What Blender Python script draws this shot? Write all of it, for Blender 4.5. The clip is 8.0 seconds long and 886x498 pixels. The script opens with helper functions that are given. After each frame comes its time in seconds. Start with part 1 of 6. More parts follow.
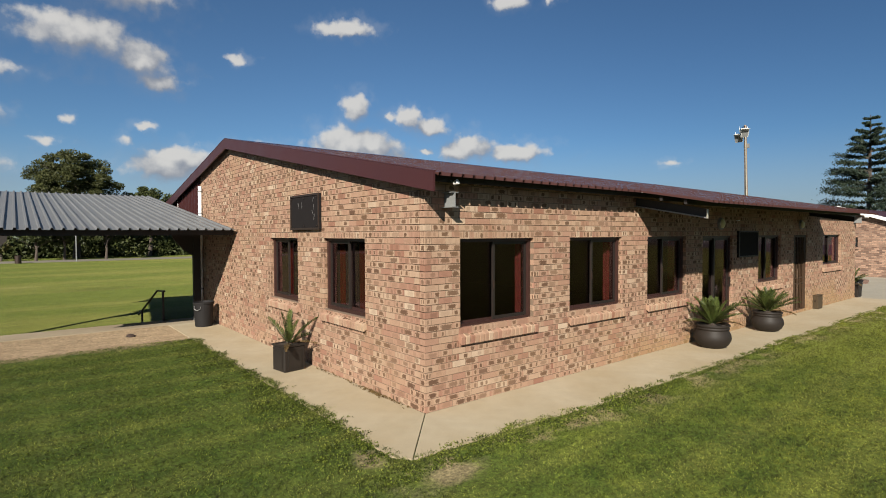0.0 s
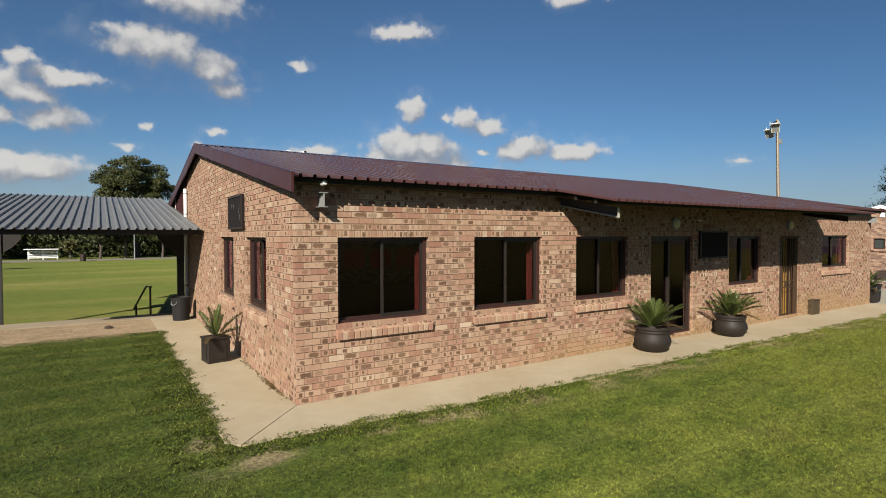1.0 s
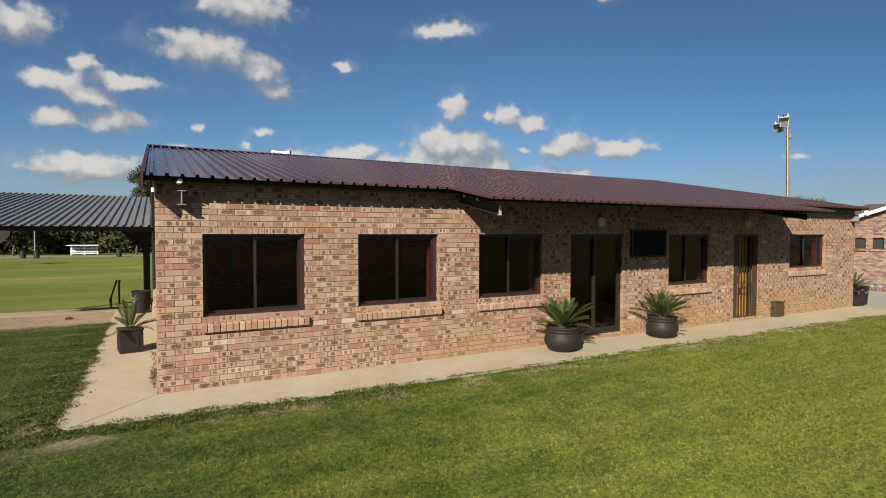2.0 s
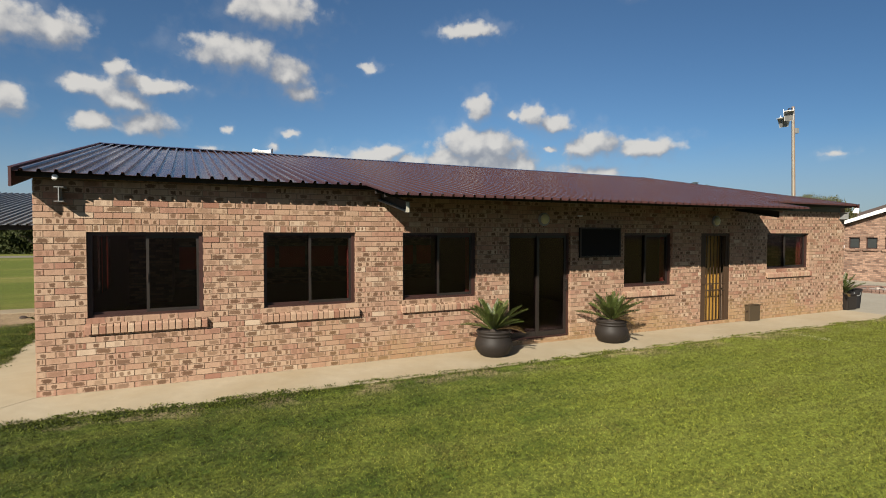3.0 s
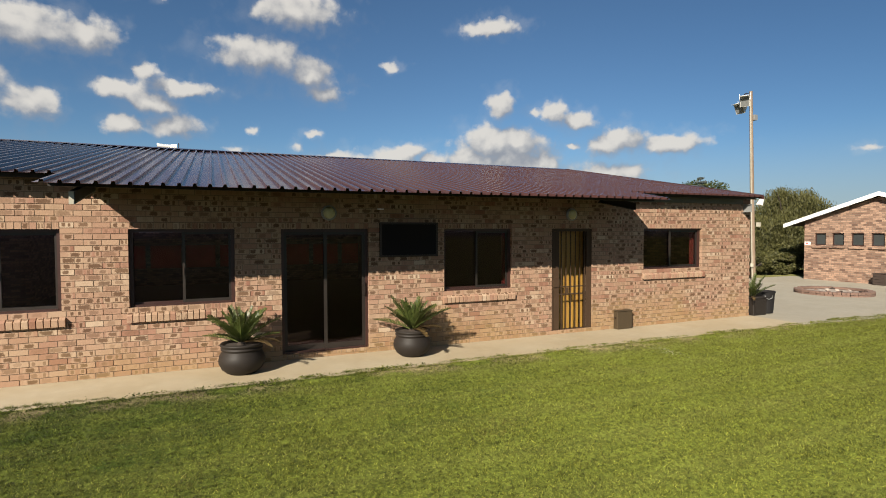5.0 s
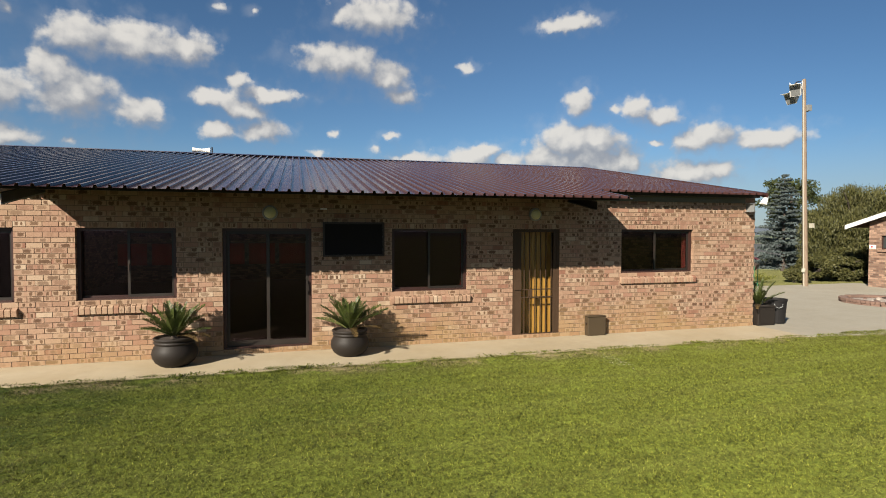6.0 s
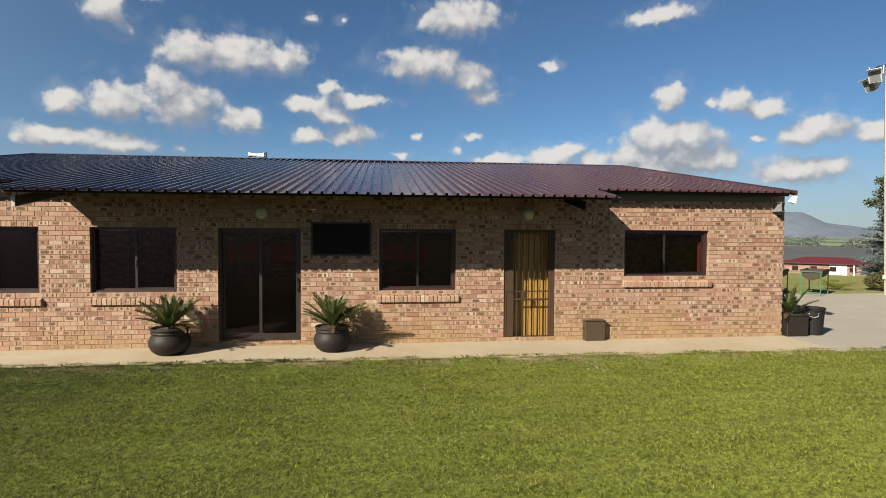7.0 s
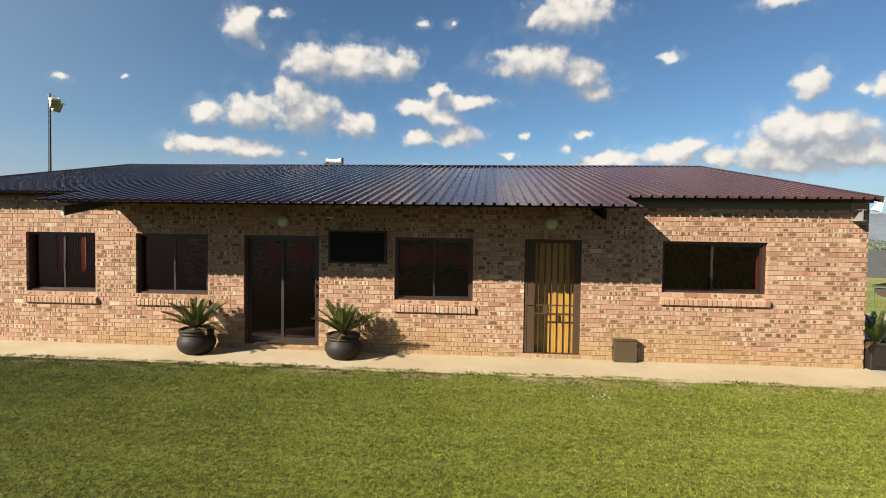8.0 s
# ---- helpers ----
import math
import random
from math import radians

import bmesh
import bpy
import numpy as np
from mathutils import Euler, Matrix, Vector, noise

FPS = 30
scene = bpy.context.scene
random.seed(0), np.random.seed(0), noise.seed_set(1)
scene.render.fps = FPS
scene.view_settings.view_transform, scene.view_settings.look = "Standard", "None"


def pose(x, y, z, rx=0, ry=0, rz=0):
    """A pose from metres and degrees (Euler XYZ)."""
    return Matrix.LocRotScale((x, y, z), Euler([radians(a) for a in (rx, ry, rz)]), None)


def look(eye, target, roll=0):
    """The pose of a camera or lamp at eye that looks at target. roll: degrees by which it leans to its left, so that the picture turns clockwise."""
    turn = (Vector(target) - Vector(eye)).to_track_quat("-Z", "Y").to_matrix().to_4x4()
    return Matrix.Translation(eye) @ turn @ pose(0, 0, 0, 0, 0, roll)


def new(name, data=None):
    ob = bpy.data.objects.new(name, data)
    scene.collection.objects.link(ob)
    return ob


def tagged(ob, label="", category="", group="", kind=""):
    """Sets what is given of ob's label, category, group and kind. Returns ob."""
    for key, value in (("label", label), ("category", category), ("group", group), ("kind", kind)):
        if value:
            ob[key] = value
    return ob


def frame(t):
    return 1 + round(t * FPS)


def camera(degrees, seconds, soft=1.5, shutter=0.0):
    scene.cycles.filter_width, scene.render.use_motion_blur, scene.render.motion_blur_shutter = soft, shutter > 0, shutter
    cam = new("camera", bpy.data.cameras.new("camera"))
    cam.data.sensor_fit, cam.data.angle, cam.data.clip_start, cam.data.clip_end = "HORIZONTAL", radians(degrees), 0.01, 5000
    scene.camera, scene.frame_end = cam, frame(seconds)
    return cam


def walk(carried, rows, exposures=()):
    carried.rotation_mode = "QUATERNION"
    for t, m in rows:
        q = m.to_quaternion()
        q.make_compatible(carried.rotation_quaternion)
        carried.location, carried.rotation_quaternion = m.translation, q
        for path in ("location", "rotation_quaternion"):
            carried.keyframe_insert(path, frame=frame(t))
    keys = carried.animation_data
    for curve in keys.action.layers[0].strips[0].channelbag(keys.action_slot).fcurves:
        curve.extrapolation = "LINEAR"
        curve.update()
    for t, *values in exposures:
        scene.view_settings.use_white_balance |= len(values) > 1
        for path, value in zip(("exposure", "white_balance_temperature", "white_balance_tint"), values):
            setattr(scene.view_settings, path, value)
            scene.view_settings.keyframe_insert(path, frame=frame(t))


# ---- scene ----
cam = camera(79.9, 8.0, soft=1.0)
PATH = [
    (0, (-4.072, -5.412, 2.319), (-2.815, -3.857, 2.262), -0.2),
    (0.5, (-3.105, -6.212, 2.297), (-1.905, -4.613, 2.241), -0.1),
    (1, (-2.176, -7.0, 2.286), (-1.09, -5.321, 2.233), -0.1),
    (1.5, (-1.036, -7.83, 2.281), (-0.05, -6.091, 2.225), 0.0),
    (2, (0.01, -8.404, 2.272), (0.963, -6.647, 2.212), 0.1),
    (3.5, (2.993, -8.865, 2.242), (3.825, -7.047, 2.179), -0.0),
    (4, (4.258, -8.922, 2.249), (5.069, -7.095, 2.181), -0.1),
    (4.5, (5.199, -9.053, 2.239), (6.001, -7.222, 2.169), -0.1),
    (5, (6.541, -9.343, 2.198), (7.336, -7.509, 2.132), -0.2),
    (6.5, (9.794, -10.269, 2.196), (10.149, -8.302, 2.13), 0.3),
    (7, (10.658, -10.39, 2.187), (10.889, -8.404, 2.124), 0.3),
    (7.5, (11.512, -10.335, 2.182), (11.587, -8.337, 2.116), 0.5),
    (8, (12.394, -10.093, 2.373), (12.227, -8.102, 2.307), 0.8),
]
walk(cam, [(t, look(eye, target, roll)) for t, eye, target, roll in PATH],
     exposures=[(0.0, 0.82, 6500, 10), (1.5, 0.84, 6530, 10), (3.5, 0.89, 6680, 10), (5.0, 0.96, 6780, 10), (6.5, 1.03, 6700, 10), (7.5, 1.08, 6620, 10), (8.0, 1.33, 7050, 10)])


# ---- light ----
SUN_WAY = Vector((1.2, 1.0, -0.89)).normalized()
sun = new("sun", bpy.data.lights.new("sun", "SUN"))
sun.data.energy, sun.data.angle, sun.data.color = 5.0, radians(0.55), (1.0, 0.93, 0.82)
sun.rotation_mode = "QUATERNION"
sun.rotation_quaternion = SUN_WAY.to_track_quat("-Z", "Y")

world = bpy.data.worlds.new("sky")
scene.world = world
world.use_nodes = True
wt = world.node_tree
wt.nodes.clear()


def node(tree, kind, inputs=(), operation="", use_clamp=False, interpolation_type=""):
    """A node with its input values or links set."""
    n = tree.nodes.new(kind)
    if operation:
        n.operation = operation
    if use_clamp:
        n.use_clamp = True
    if interpolation_type:
        n.interpolation_type = interpolation_type
    for key, value in dict(inputs).items():
        if isinstance(value, bpy.types.NodeSocket):
            tree.links.new(value, n.inputs[key])
        else:
            n.inputs[key].default_value = value
    return n


def mth(tree, op, a, b=0.0, c=0.0, clamp=False):
    return node(tree, "ShaderNodeMath", {0: a, 1: b, 2: c}, operation=op, use_clamp=clamp).outputs[0]


def vmath(tree, op, a, b=(0, 0, 0), c=(0, 0, 0)):
    n = node(tree, "ShaderNodeVectorMath", {0: a, 1: b}, operation=op)
    if op == "MULTIPLY_ADD":
        if isinstance(c, bpy.types.NodeSocket):
            tree.links.new(c, n.inputs[2])
        else:
            n.inputs[2].default_value = c
    return n.outputs["Value"] if op in ("LENGTH", "DOT_PRODUCT") else n.outputs[0]


def ramp(tree, value, stops, interpolation="LINEAR"):
    n = node(tree, "ShaderNodeValToRGB", {0: value})
    n.color_ramp.interpolation = interpolation
    while len(n.color_ramp.elements) < len(stops):
        n.color_ramp.elements.new(0.5)
    for e, (at, colour) in zip(n.color_ramp.elements, stops):
        e.position, e.color = at, (*colour, 1) if len(colour) == 3 else colour
    return n.outputs[0]


def mix(tree, fac, a, b, blend="MIX"):
    n = node(tree, "ShaderNodeMix")
    n.data_type, n.blend_type = "RGBA", blend
    for i, v in ((0, fac), (6, a), (7, b)):
        if isinstance(v, bpy.types.NodeSocket):
            tree.links.new(v, n.inputs[i])
        else:
            n.inputs[i].default_value = v if i == 0 else (*v, 1)
    return n.outputs[2]


sky = node(wt, "ShaderNodeTexSky")
sky.sky_type, sky.sun_disc = "NISHITA", False
sky.sun_elevation, sky.sun_rotation = math.asin(-SUN_WAY.z), math.atan2(-SUN_WAY.x, -SUN_WAY.y)
sky.altitude, sky.air_density, sky.dust_density, sky.ozone_density = 1400.0, 1.0, 0.4, 1.6

# Fair-weather cumulus: bearing, height, half width and half height in degrees
CLOUDS_NORTHWEST = [
    (115.5, 19.3, 1.8, 1.7), (114.2, 20.9, 1.2, 0.7), (113.9, 17.9, 0.9, 0.7), (112.2, 21.0, 0.9, 0.6), (97.3, 21.1, 1.0, 0.6),
    (94.2, 21.2, 0.9, 0.6), (108.9, 16.9, 2.8, 1.8), (104.7, 16.9, 3.6, 1.9), (100.1, 17.0, 2.6, 1.6), (119.0, 11.2, 1.4, 1.3),
    (114.9, 11.4, 2.4, 2.0), (110.9, 13.9, 1.5, 1.6), (109.2, 11.9, 3.6, 2.6), (104.2, 10.9, 2.0, 1.3), (119.8, 8.0, 2.8, 1.1),
    (115.1, 8.0, 3.2, 1.1), (109.7, 8.0, 1.0, 0.7), (130.6, 12.8, 0.9, 0.4), (125.6, 13.5, 0.5, 0.3),
]
CLOUDS_NORTH = [
    (95.6, 14.7, 1.1, 0.8), (97.9, 12.9, 2.1, 0.8), (92.9, 13.6, 3.5, 0.8), (95.2, 12.0, 2.4, 1.1), (97.5, 9.9, 1.6, 1.0),
    (93.3, 10.1, 2.3, 1.2), (85.4, 17.3, 4.7, 1.9), (80.5, 16.0, 2.5, 1.6), (79.1, 14.2, 2.2, 1.0), (81.8, 21.5, 4.4, 1.8),
    (86.1, 10.2, 0.8, 0.6), (80.3, 10.0, 1.6, 0.6), (81.8, 8.7, 1.4, 0.7), (87.7, 8.2, 1.5, 0.6), (72.1, 17.0, 1.5, 0.6),
]
CLOUDS_EAST = [
    (77.5, 7.6, 2.7, 0.9), (71.7, 7.7, 3.1, 1.2), (70.3, 8.7, 1.7, 0.8), (67.7, 7.3, 1.7, 1.0), (61.7, 9.4, 2.2, 1.5), (58.7, 9.4, 3.1, 1.2),
    (63.7, 7.5, 2.8, 1.6), (58.6, 6.8, 5.1, 1.4), (55.9, 7.1, 1.8, 1.6), (60.2, 13.1, 1.5, 1.3), (56.8, 12.3, 1.3, 0.7), (54.7, 12.3, 1.4, 1.0),
    (52.5, 11.3, 2.1, 0.9), (52.8, 8.9, 1.5, 0.5), (49.6, 8.7, 1.9, 1.2), (49.7, 5.5, 3.0, 1.0), (61.2, 20.7, 3.0, 0.8),
    (43.2, 8.5, 3.4, 1.0), (27.8, 6.8, 1.8, 0.4), (44.1, 23.3, 1.8, 0.8), (39.7, 23.1, 0.8, 0.5),
    (59.5, 8.0, 4.7, 2.3), (49.4, 5.8, 4.1, 1.3), (61.9, 6.5, 4.4, 1.3), (78.1, 6.5, 3.7, 1.6), (60.4, 9.4, 4.1, 1.7), (48.0, 9.1, 2.1, 1.5), (95.2, 5.7, 4.5, 1.4),
]


def cloud_field(uv):
    """How deep a bearing and height lie within the nearest cloud: 1 at its heart, below 0 outside."""
    near = None
    for az, el, w, h in CLOUDS_NORTHWEST + CLOUDS_NORTH + CLOUDS_EAST:
        w, h = w * 1.14 + 0.08, h * 1.14 + 0.08
        off = vmath(wt, "MULTIPLY_ADD", uv, (1 / w, 1 / h, 0), (-az / w, -el / h, 0))
        d = vmath(wt, "LENGTH", off)
        if h < 0.95:
            d = mth(wt, "ADD", d, 0.42)  # thin shreds
        near = d if near is None else node(wt, "ShaderNodeMath", {0: near, 1: d, 2: 0.6}, operation="SMOOTH_MIN").outputs[0]
    return mth(wt, "SUBTRACT", 1.0, near)


way = node(wt, "ShaderNodeTexCoord").outputs["Generated"]
axes = node(wt, "ShaderNodeSeparateXYZ", {0: way})
az = mth(wt, "MULTIPLY", mth(wt, "ARCTAN2", axes.outputs[1], axes.outputs[0]), 180 / math.pi)
el = mth(wt, "MULTIPLY", mth(wt, "ARCSINE", axes.outputs[2]), 180 / math.pi)
flat = node(wt, "ShaderNodeCombineXYZ", {0: az, 1: el, 2: 0.0}).outputs[0]
puff = node(wt, "ShaderNodeTexNoise", {"Vector": flat, "Scale": 0.55, "Detail": 5.0, "Roughness": 0.5})
warp = vmath(wt, "MULTIPLY_ADD", vmath(wt, "SUBTRACT", puff.outputs["Color"], (0.5, 0.5, 0.5)), (2.3, 1.5, 0), flat)
fine = node(wt, "ShaderNodeTexNoise", {"Vector": flat, "Scale": 0.8, "Detail": 6.0, "Roughness": 0.52}).outputs[0]
cells = node(wt, "ShaderNodeTexVoronoi", {"Vector": vmath(wt, "MULTIPLY", warp, (0.7, 0.85, 1.0)), "Scale": 1.0})
cells.feature = "SMOOTH_F1"
cells.inputs["Smoothness"].default_value = 0.35
billow = mth(wt, "SUBTRACT", 0.58, cells.outputs["Distance"])
deep = cloud_field(warp)
above = cloud_field(vmath(wt, "ADD", warp, (0.6, 1.3, 0)))
rise = mth(wt, "SUBTRACT", deep, above)
thick = mth(wt, "MULTIPLY_ADD", billow, 0.22, mth(wt, "MULTIPLY_ADD", mth(wt, "SUBTRACT", fine, 0.5), 0.9, deep))
# crisp towards the sun, frayed below
fray = node(wt, "ShaderNodeMapRange", {0: rise, 1: -0.4, 2: 0.3, 3: 0.95, 4: 0.46}).outputs[0]
cover = node(wt, "ShaderNodeMapRange", {0: thick, 1: -0.06, 2: fray, 3: 0.0, 4: 1.0}, interpolation_type="SMOOTHSTEP").outputs[0]
glow = mth(wt, "MULTIPLY_ADD", billow, 0.75, mth(wt, "MULTIPLY_ADD", mth(wt, "SUBTRACT", fine, 0.5), 1.3, mth(wt, "MULTIPLY", rise, 1.25)))
lit = node(wt, "ShaderNodeMapRange", {0: glow, 1: -0.3, 2: 1.05, 3: 0.0, 4: 1.0}, interpolation_type="SMOOTHSTEP").outputs[0]
cloud_colour = mix(wt, lit, (2.9, 3.15, 3.65), (7.2, 7.05, 6.75))
haze_sky = mix(wt, 1.0, sky.outputs[0], (0.52, 0.725, 0.86), "MULTIPLY")
# a brighter, paler sky towards the sun
sunward = vmath(wt, "DOT_PRODUCT", way, Vector((-SUN_WAY.x, -SUN_WAY.y, 0)).normalized())
haze_sky = mix(wt, node(wt, "ShaderNodeMapRange", {0: sunward, 1: -0.45, 2: 0.5, 3: 0.0, 4: 0.5}, interpolation_type="SMOOTHSTEP").outputs[0], haze_sky, (3.0, 4.0, 4.9))
# deeper, clearer blue towards the east
east = vmath(wt, "DOT_PRODUCT", way, Vector((0.95, -0.3, 0.0)).normalized())
haze_sky = mix(wt, node(wt, "ShaderNodeMapRange", {0: east, 1: 0.15, 2: 0.95, 3: 0.0, 4: 1.0}, interpolation_type="SMOOTHSTEP").outputs[0], haze_sky, mix(wt, 1.0, haze_sky, (0.74, 0.78, 0.82), "MULTIPLY"))
# haze towards the horizon, thin veils round the clouds
haze_sky = mix(wt, node(wt, "ShaderNodeMapRange", {0: el, 1: 10.0, 2: 0.5, 3: 0.0, 4: 0.62}, interpolation_type="SMOOTHSTEP").outputs[0], haze_sky, (3.25, 3.55, 4.15))
veil = node(wt, "ShaderNodeMapRange", {0: mth(wt, "MULTIPLY_ADD", mth(wt, "SUBTRACT", puff.outputs[0], 0.5), 3.0, deep), 1: -0.6, 2: 0.6, 3: 0.0, 4: 0.13}, interpolation_type="SMOOTHSTEP").outputs[0]
sky_colour = mix(wt, mth(wt, "MAXIMUM", mth(wt, "MULTIPLY", cover, 0.93), veil), haze_sky, cloud_colour)
background = node(wt, "ShaderNodeBackground", {0: sky_colour, 1: 0.052})
wt.links.new(background.outputs[0], node(wt, "ShaderNodeOutputWorld").inputs[0])


# ---- materials ----
def material(name):
    m = bpy.data.materials.new(name)
    m.use_nodes = True
    t = m.node_tree
    b = t.nodes["Principled BSDF"]
    return m, t, b


def place(t):
    return node(t, "ShaderNodeNewGeometry").outputs["Position"]


def noise_of(t, vec, scale, detail=4.0, rough=0.55):
    return node(t, "ShaderNodeTexNoise", {"Vector": vec, "Scale": scale, "Detail": detail, "Roughness": rough}).outputs[0]


def smooth_step(t, v, lo, hi):
    return node(t, "ShaderNodeMapRange", {0: v, 1: lo, 2: hi}, interpolation_type="SMOOTHSTEP").outputs[0]


def bump(t, b, height, strength, distance):
    n = node(t, "ShaderNodeBump", {"Height": height, "Strength": strength, "Distance": distance})
    t.links.new(n.outputs[0], b.inputs["Normal"])


def any_random(t):
    """One random number for each piece, whether it is an object or an island of a joined mesh."""
    a = node(t, "ShaderNodeObjectInfo").outputs["Random"]
    c = node(t, "ShaderNodeNewGeometry").outputs["Random Per Island"]
    return mth(t, "FRACT", mth(t, "MULTIPLY_ADD", a, 7.31, mth(t, "MULTIPLY", c, 13.7)))


def plain(name, colour, rough=0.6, metal=0.0, vary=0.18, scale=6.0, bumps=0.0, fine=60.0, specular=0.5):
    """A surface of one colour with stains at two scales and fine relief."""
    m, t, b = material(name)
    p = place(t)
    big, small = noise_of(t, p, scale), noise_of(t, p, fine, 3.0)
    f = mth(t, "MULTIPLY_ADD", mth(t, "ADD", big, small), vary, 1 - vary)
    b.inputs["Base Color"].default_value = (*colour, 1)
    t.links.new(mix(t, 1.0, colour, node(t, "ShaderNodeCombineColor", {0: f, 1: f, 2: f}).outputs[0], "MULTIPLY"), b.inputs["Base Color"])
    t.links.new(mth(t, "MULTIPLY_ADD", big, 0.25, rough - 0.12, clamp=True), b.inputs["Roughness"])
    b.inputs["Metallic"].default_value = metal
    b.inputs["Specular IOR Level"].default_value = specular
    if bumps:
        bump(t, b, small, 0.5, bumps)
    return m


def make_brick():
    """Buff and pink face brick with brown kiln flashes: one oblong blotch or two side by side, soft-edged within a pale margin."""
    m, t, b = material("flashed_face_brick")
    r = any_random(t)
    r2, r3, r4, r5, r6 = (mth(t, "FRACT", mth(t, "MULTIPLY", r, k)) for k in (17.3, 41.9, 93.1, 211.7, 377.3))
    uv = node(t, "ShaderNodeUVMap").outputs[0]
    uvs = node(t, "ShaderNodeSeparateXYZ", {0: uv})
    p = place(t)
    grain, soft = noise_of(t, p, 95.0, 3.0), noise_of(t, p, 34.0, 4.0, 0.65)
    base = ramp(t, r, [(0.0, (0.230, 0.112, 0.074)), (0.12, (0.292, 0.160, 0.110)), (0.4, (0.318, 0.194, 0.131)), (0.72, (0.335, 0.213, 0.142)), (0.93, (0.362, 0.248, 0.168)), (1.0, (0.44, 0.335, 0.24))])
    # one blotch, or the same folded about the middle into two
    folded = mth(t, "ABSOLUTE", mth(t, "SUBTRACT", uvs.outputs[0], 0.5))
    one = mth(t, "DIVIDE", mth(t, "SUBTRACT", uvs.outputs[0], mth(t, "MULTIPLY_ADD", r2, 0.30, 0.35)), mth(t, "MULTIPLY_ADD", r3, 0.28, 0.14))
    two = mth(t, "DIVIDE", mth(t, "SUBTRACT", folded, mth(t, "MULTIPLY_ADD", r2, 0.10, 0.20)), mth(t, "MULTIPLY_ADD", mth(t, "MULTIPLY", r3, mth(t, "LESS_THAN", uvs.outputs[0], 0.5)), 0.12, 0.09))
    pair = mth(t, "LESS_THAN", r6, 0.3)
    du = mth(t, "ABSOLUTE", mth(t, "MULTIPLY_ADD", mth(t, "SUBTRACT", two, one), pair, one))
    dv = mth(t, "ABSOLUTE", mth(t, "DIVIDE", mth(t, "SUBTRACT", uvs.outputs[1], mth(t, "MULTIPLY_ADD", r5, 0.14, 0.43)), mth(t, "MULTIPLY_ADD", r3, 0.08, 0.35)))
    far = mth(t, "POWER", mth(t, "ADD", mth(t, "POWER", du, 5.0), mth(t, "POWER", dv, 5.0)), 0.2)
    edge = mth(t, "MULTIPLY_ADD", mth(t, "SUBTRACT", soft, 0.5), 1.7, far)
    smudge = node(t, "ShaderNodeMapRange", {0: edge, 1: 1.18, 2: 0.74, 3: 0.0, 4: 1.0}, interpolation_type="SMOOTHSTEP").outputs[0]
    smudge = mth(t, "MULTIPLY", smudge, node(t, "ShaderNodeMapRange", {0: r4, 1: 0.06, 2: 0.74, 3: 0.0, 4: 0.92}).outputs[0])
    rim = mth(t, "MULTIPLY", mth(t, "MULTIPLY", smooth_step(t, edge, 1.9, 1.3), smooth_step(t, r4, 0.3, 0.6)), 0.45)
    c = mix(t, rim, base, (0.40, 0.285, 0.195))
    c = mix(t, smudge, c, mix(t, r5, (0.078, 0.039, 0.022), (0.125, 0.069, 0.039)))
    f = mth(t, "MULTIPLY_ADD", grain, 0.4, 0.76)
    c = mix(t, 1.0, c, node(t, "ShaderNodeCombineColor", {0: f, 1: f, 2: f}).outputs[0], "MULTIPLY")
    stain = node(t, "ShaderNodeMapRange", {0: noise_of(t, p, 1.1, 3.0), 1: 0.52, 2: 0.75, 3: 0.0, 4: 0.25}).outputs[0]
    c = mix(t, stain, c, (0.265, 0.178, 0.092))
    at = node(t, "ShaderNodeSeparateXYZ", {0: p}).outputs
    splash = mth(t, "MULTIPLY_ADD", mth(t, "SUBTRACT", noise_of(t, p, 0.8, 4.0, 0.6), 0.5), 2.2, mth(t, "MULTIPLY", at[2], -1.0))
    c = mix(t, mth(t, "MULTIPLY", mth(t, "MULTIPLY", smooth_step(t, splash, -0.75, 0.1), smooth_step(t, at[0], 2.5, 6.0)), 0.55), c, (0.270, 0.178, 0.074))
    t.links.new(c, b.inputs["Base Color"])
    b.inputs["Roughness"].default_value = 0.88
    b.inputs["Specular IOR Level"].default_value = 0.25
    bump(t, b, mth(t, "ADD", grain, soft), 0.7, 0.004)
    return m


def make_far_brick():
    m, t, b = material("far_face_brick")
    p = place(t)
    s = node(t, "ShaderNodeSeparateXYZ", {0: p})
    flat = node(t, "ShaderNodeCombineXYZ", {0: mth(t, "ADD", s.outputs[0], s.outputs[1]), 1: s.outputs[2], 2: 0.0}).outputs[0]
    br = node(t, "ShaderNodeTexBrick", {"Vector": flat, "Color1": (0.335, 0.208, 0.142, 1), "Bias": -0.12, "Color2": (0.078, 0.038, 0.026, 1), "Mortar": (0.150, 0.115, 0.088, 1),
                                        "Scale": 1.0, "Mortar Size": 0.008, "Brick Width": 0.233, "Row Height": 0.085})
    f = mth(t, "MULTIPLY_ADD", noise_of(t, p, 17.0, 5.0, 0.7), 1.1, 0.45)
    t.links.new(mix(t, 1.0, br.outputs[0], node(t, "ShaderNodeCombineColor", {0: f, 1: f, 2: f}).outputs[0], "MULTIPLY"), b.inputs["Base Color"])
    b.inputs["Roughness"].default_value = 0.9
    bump(t, b, br.outputs[1], -0.4, 0.01)
    return m


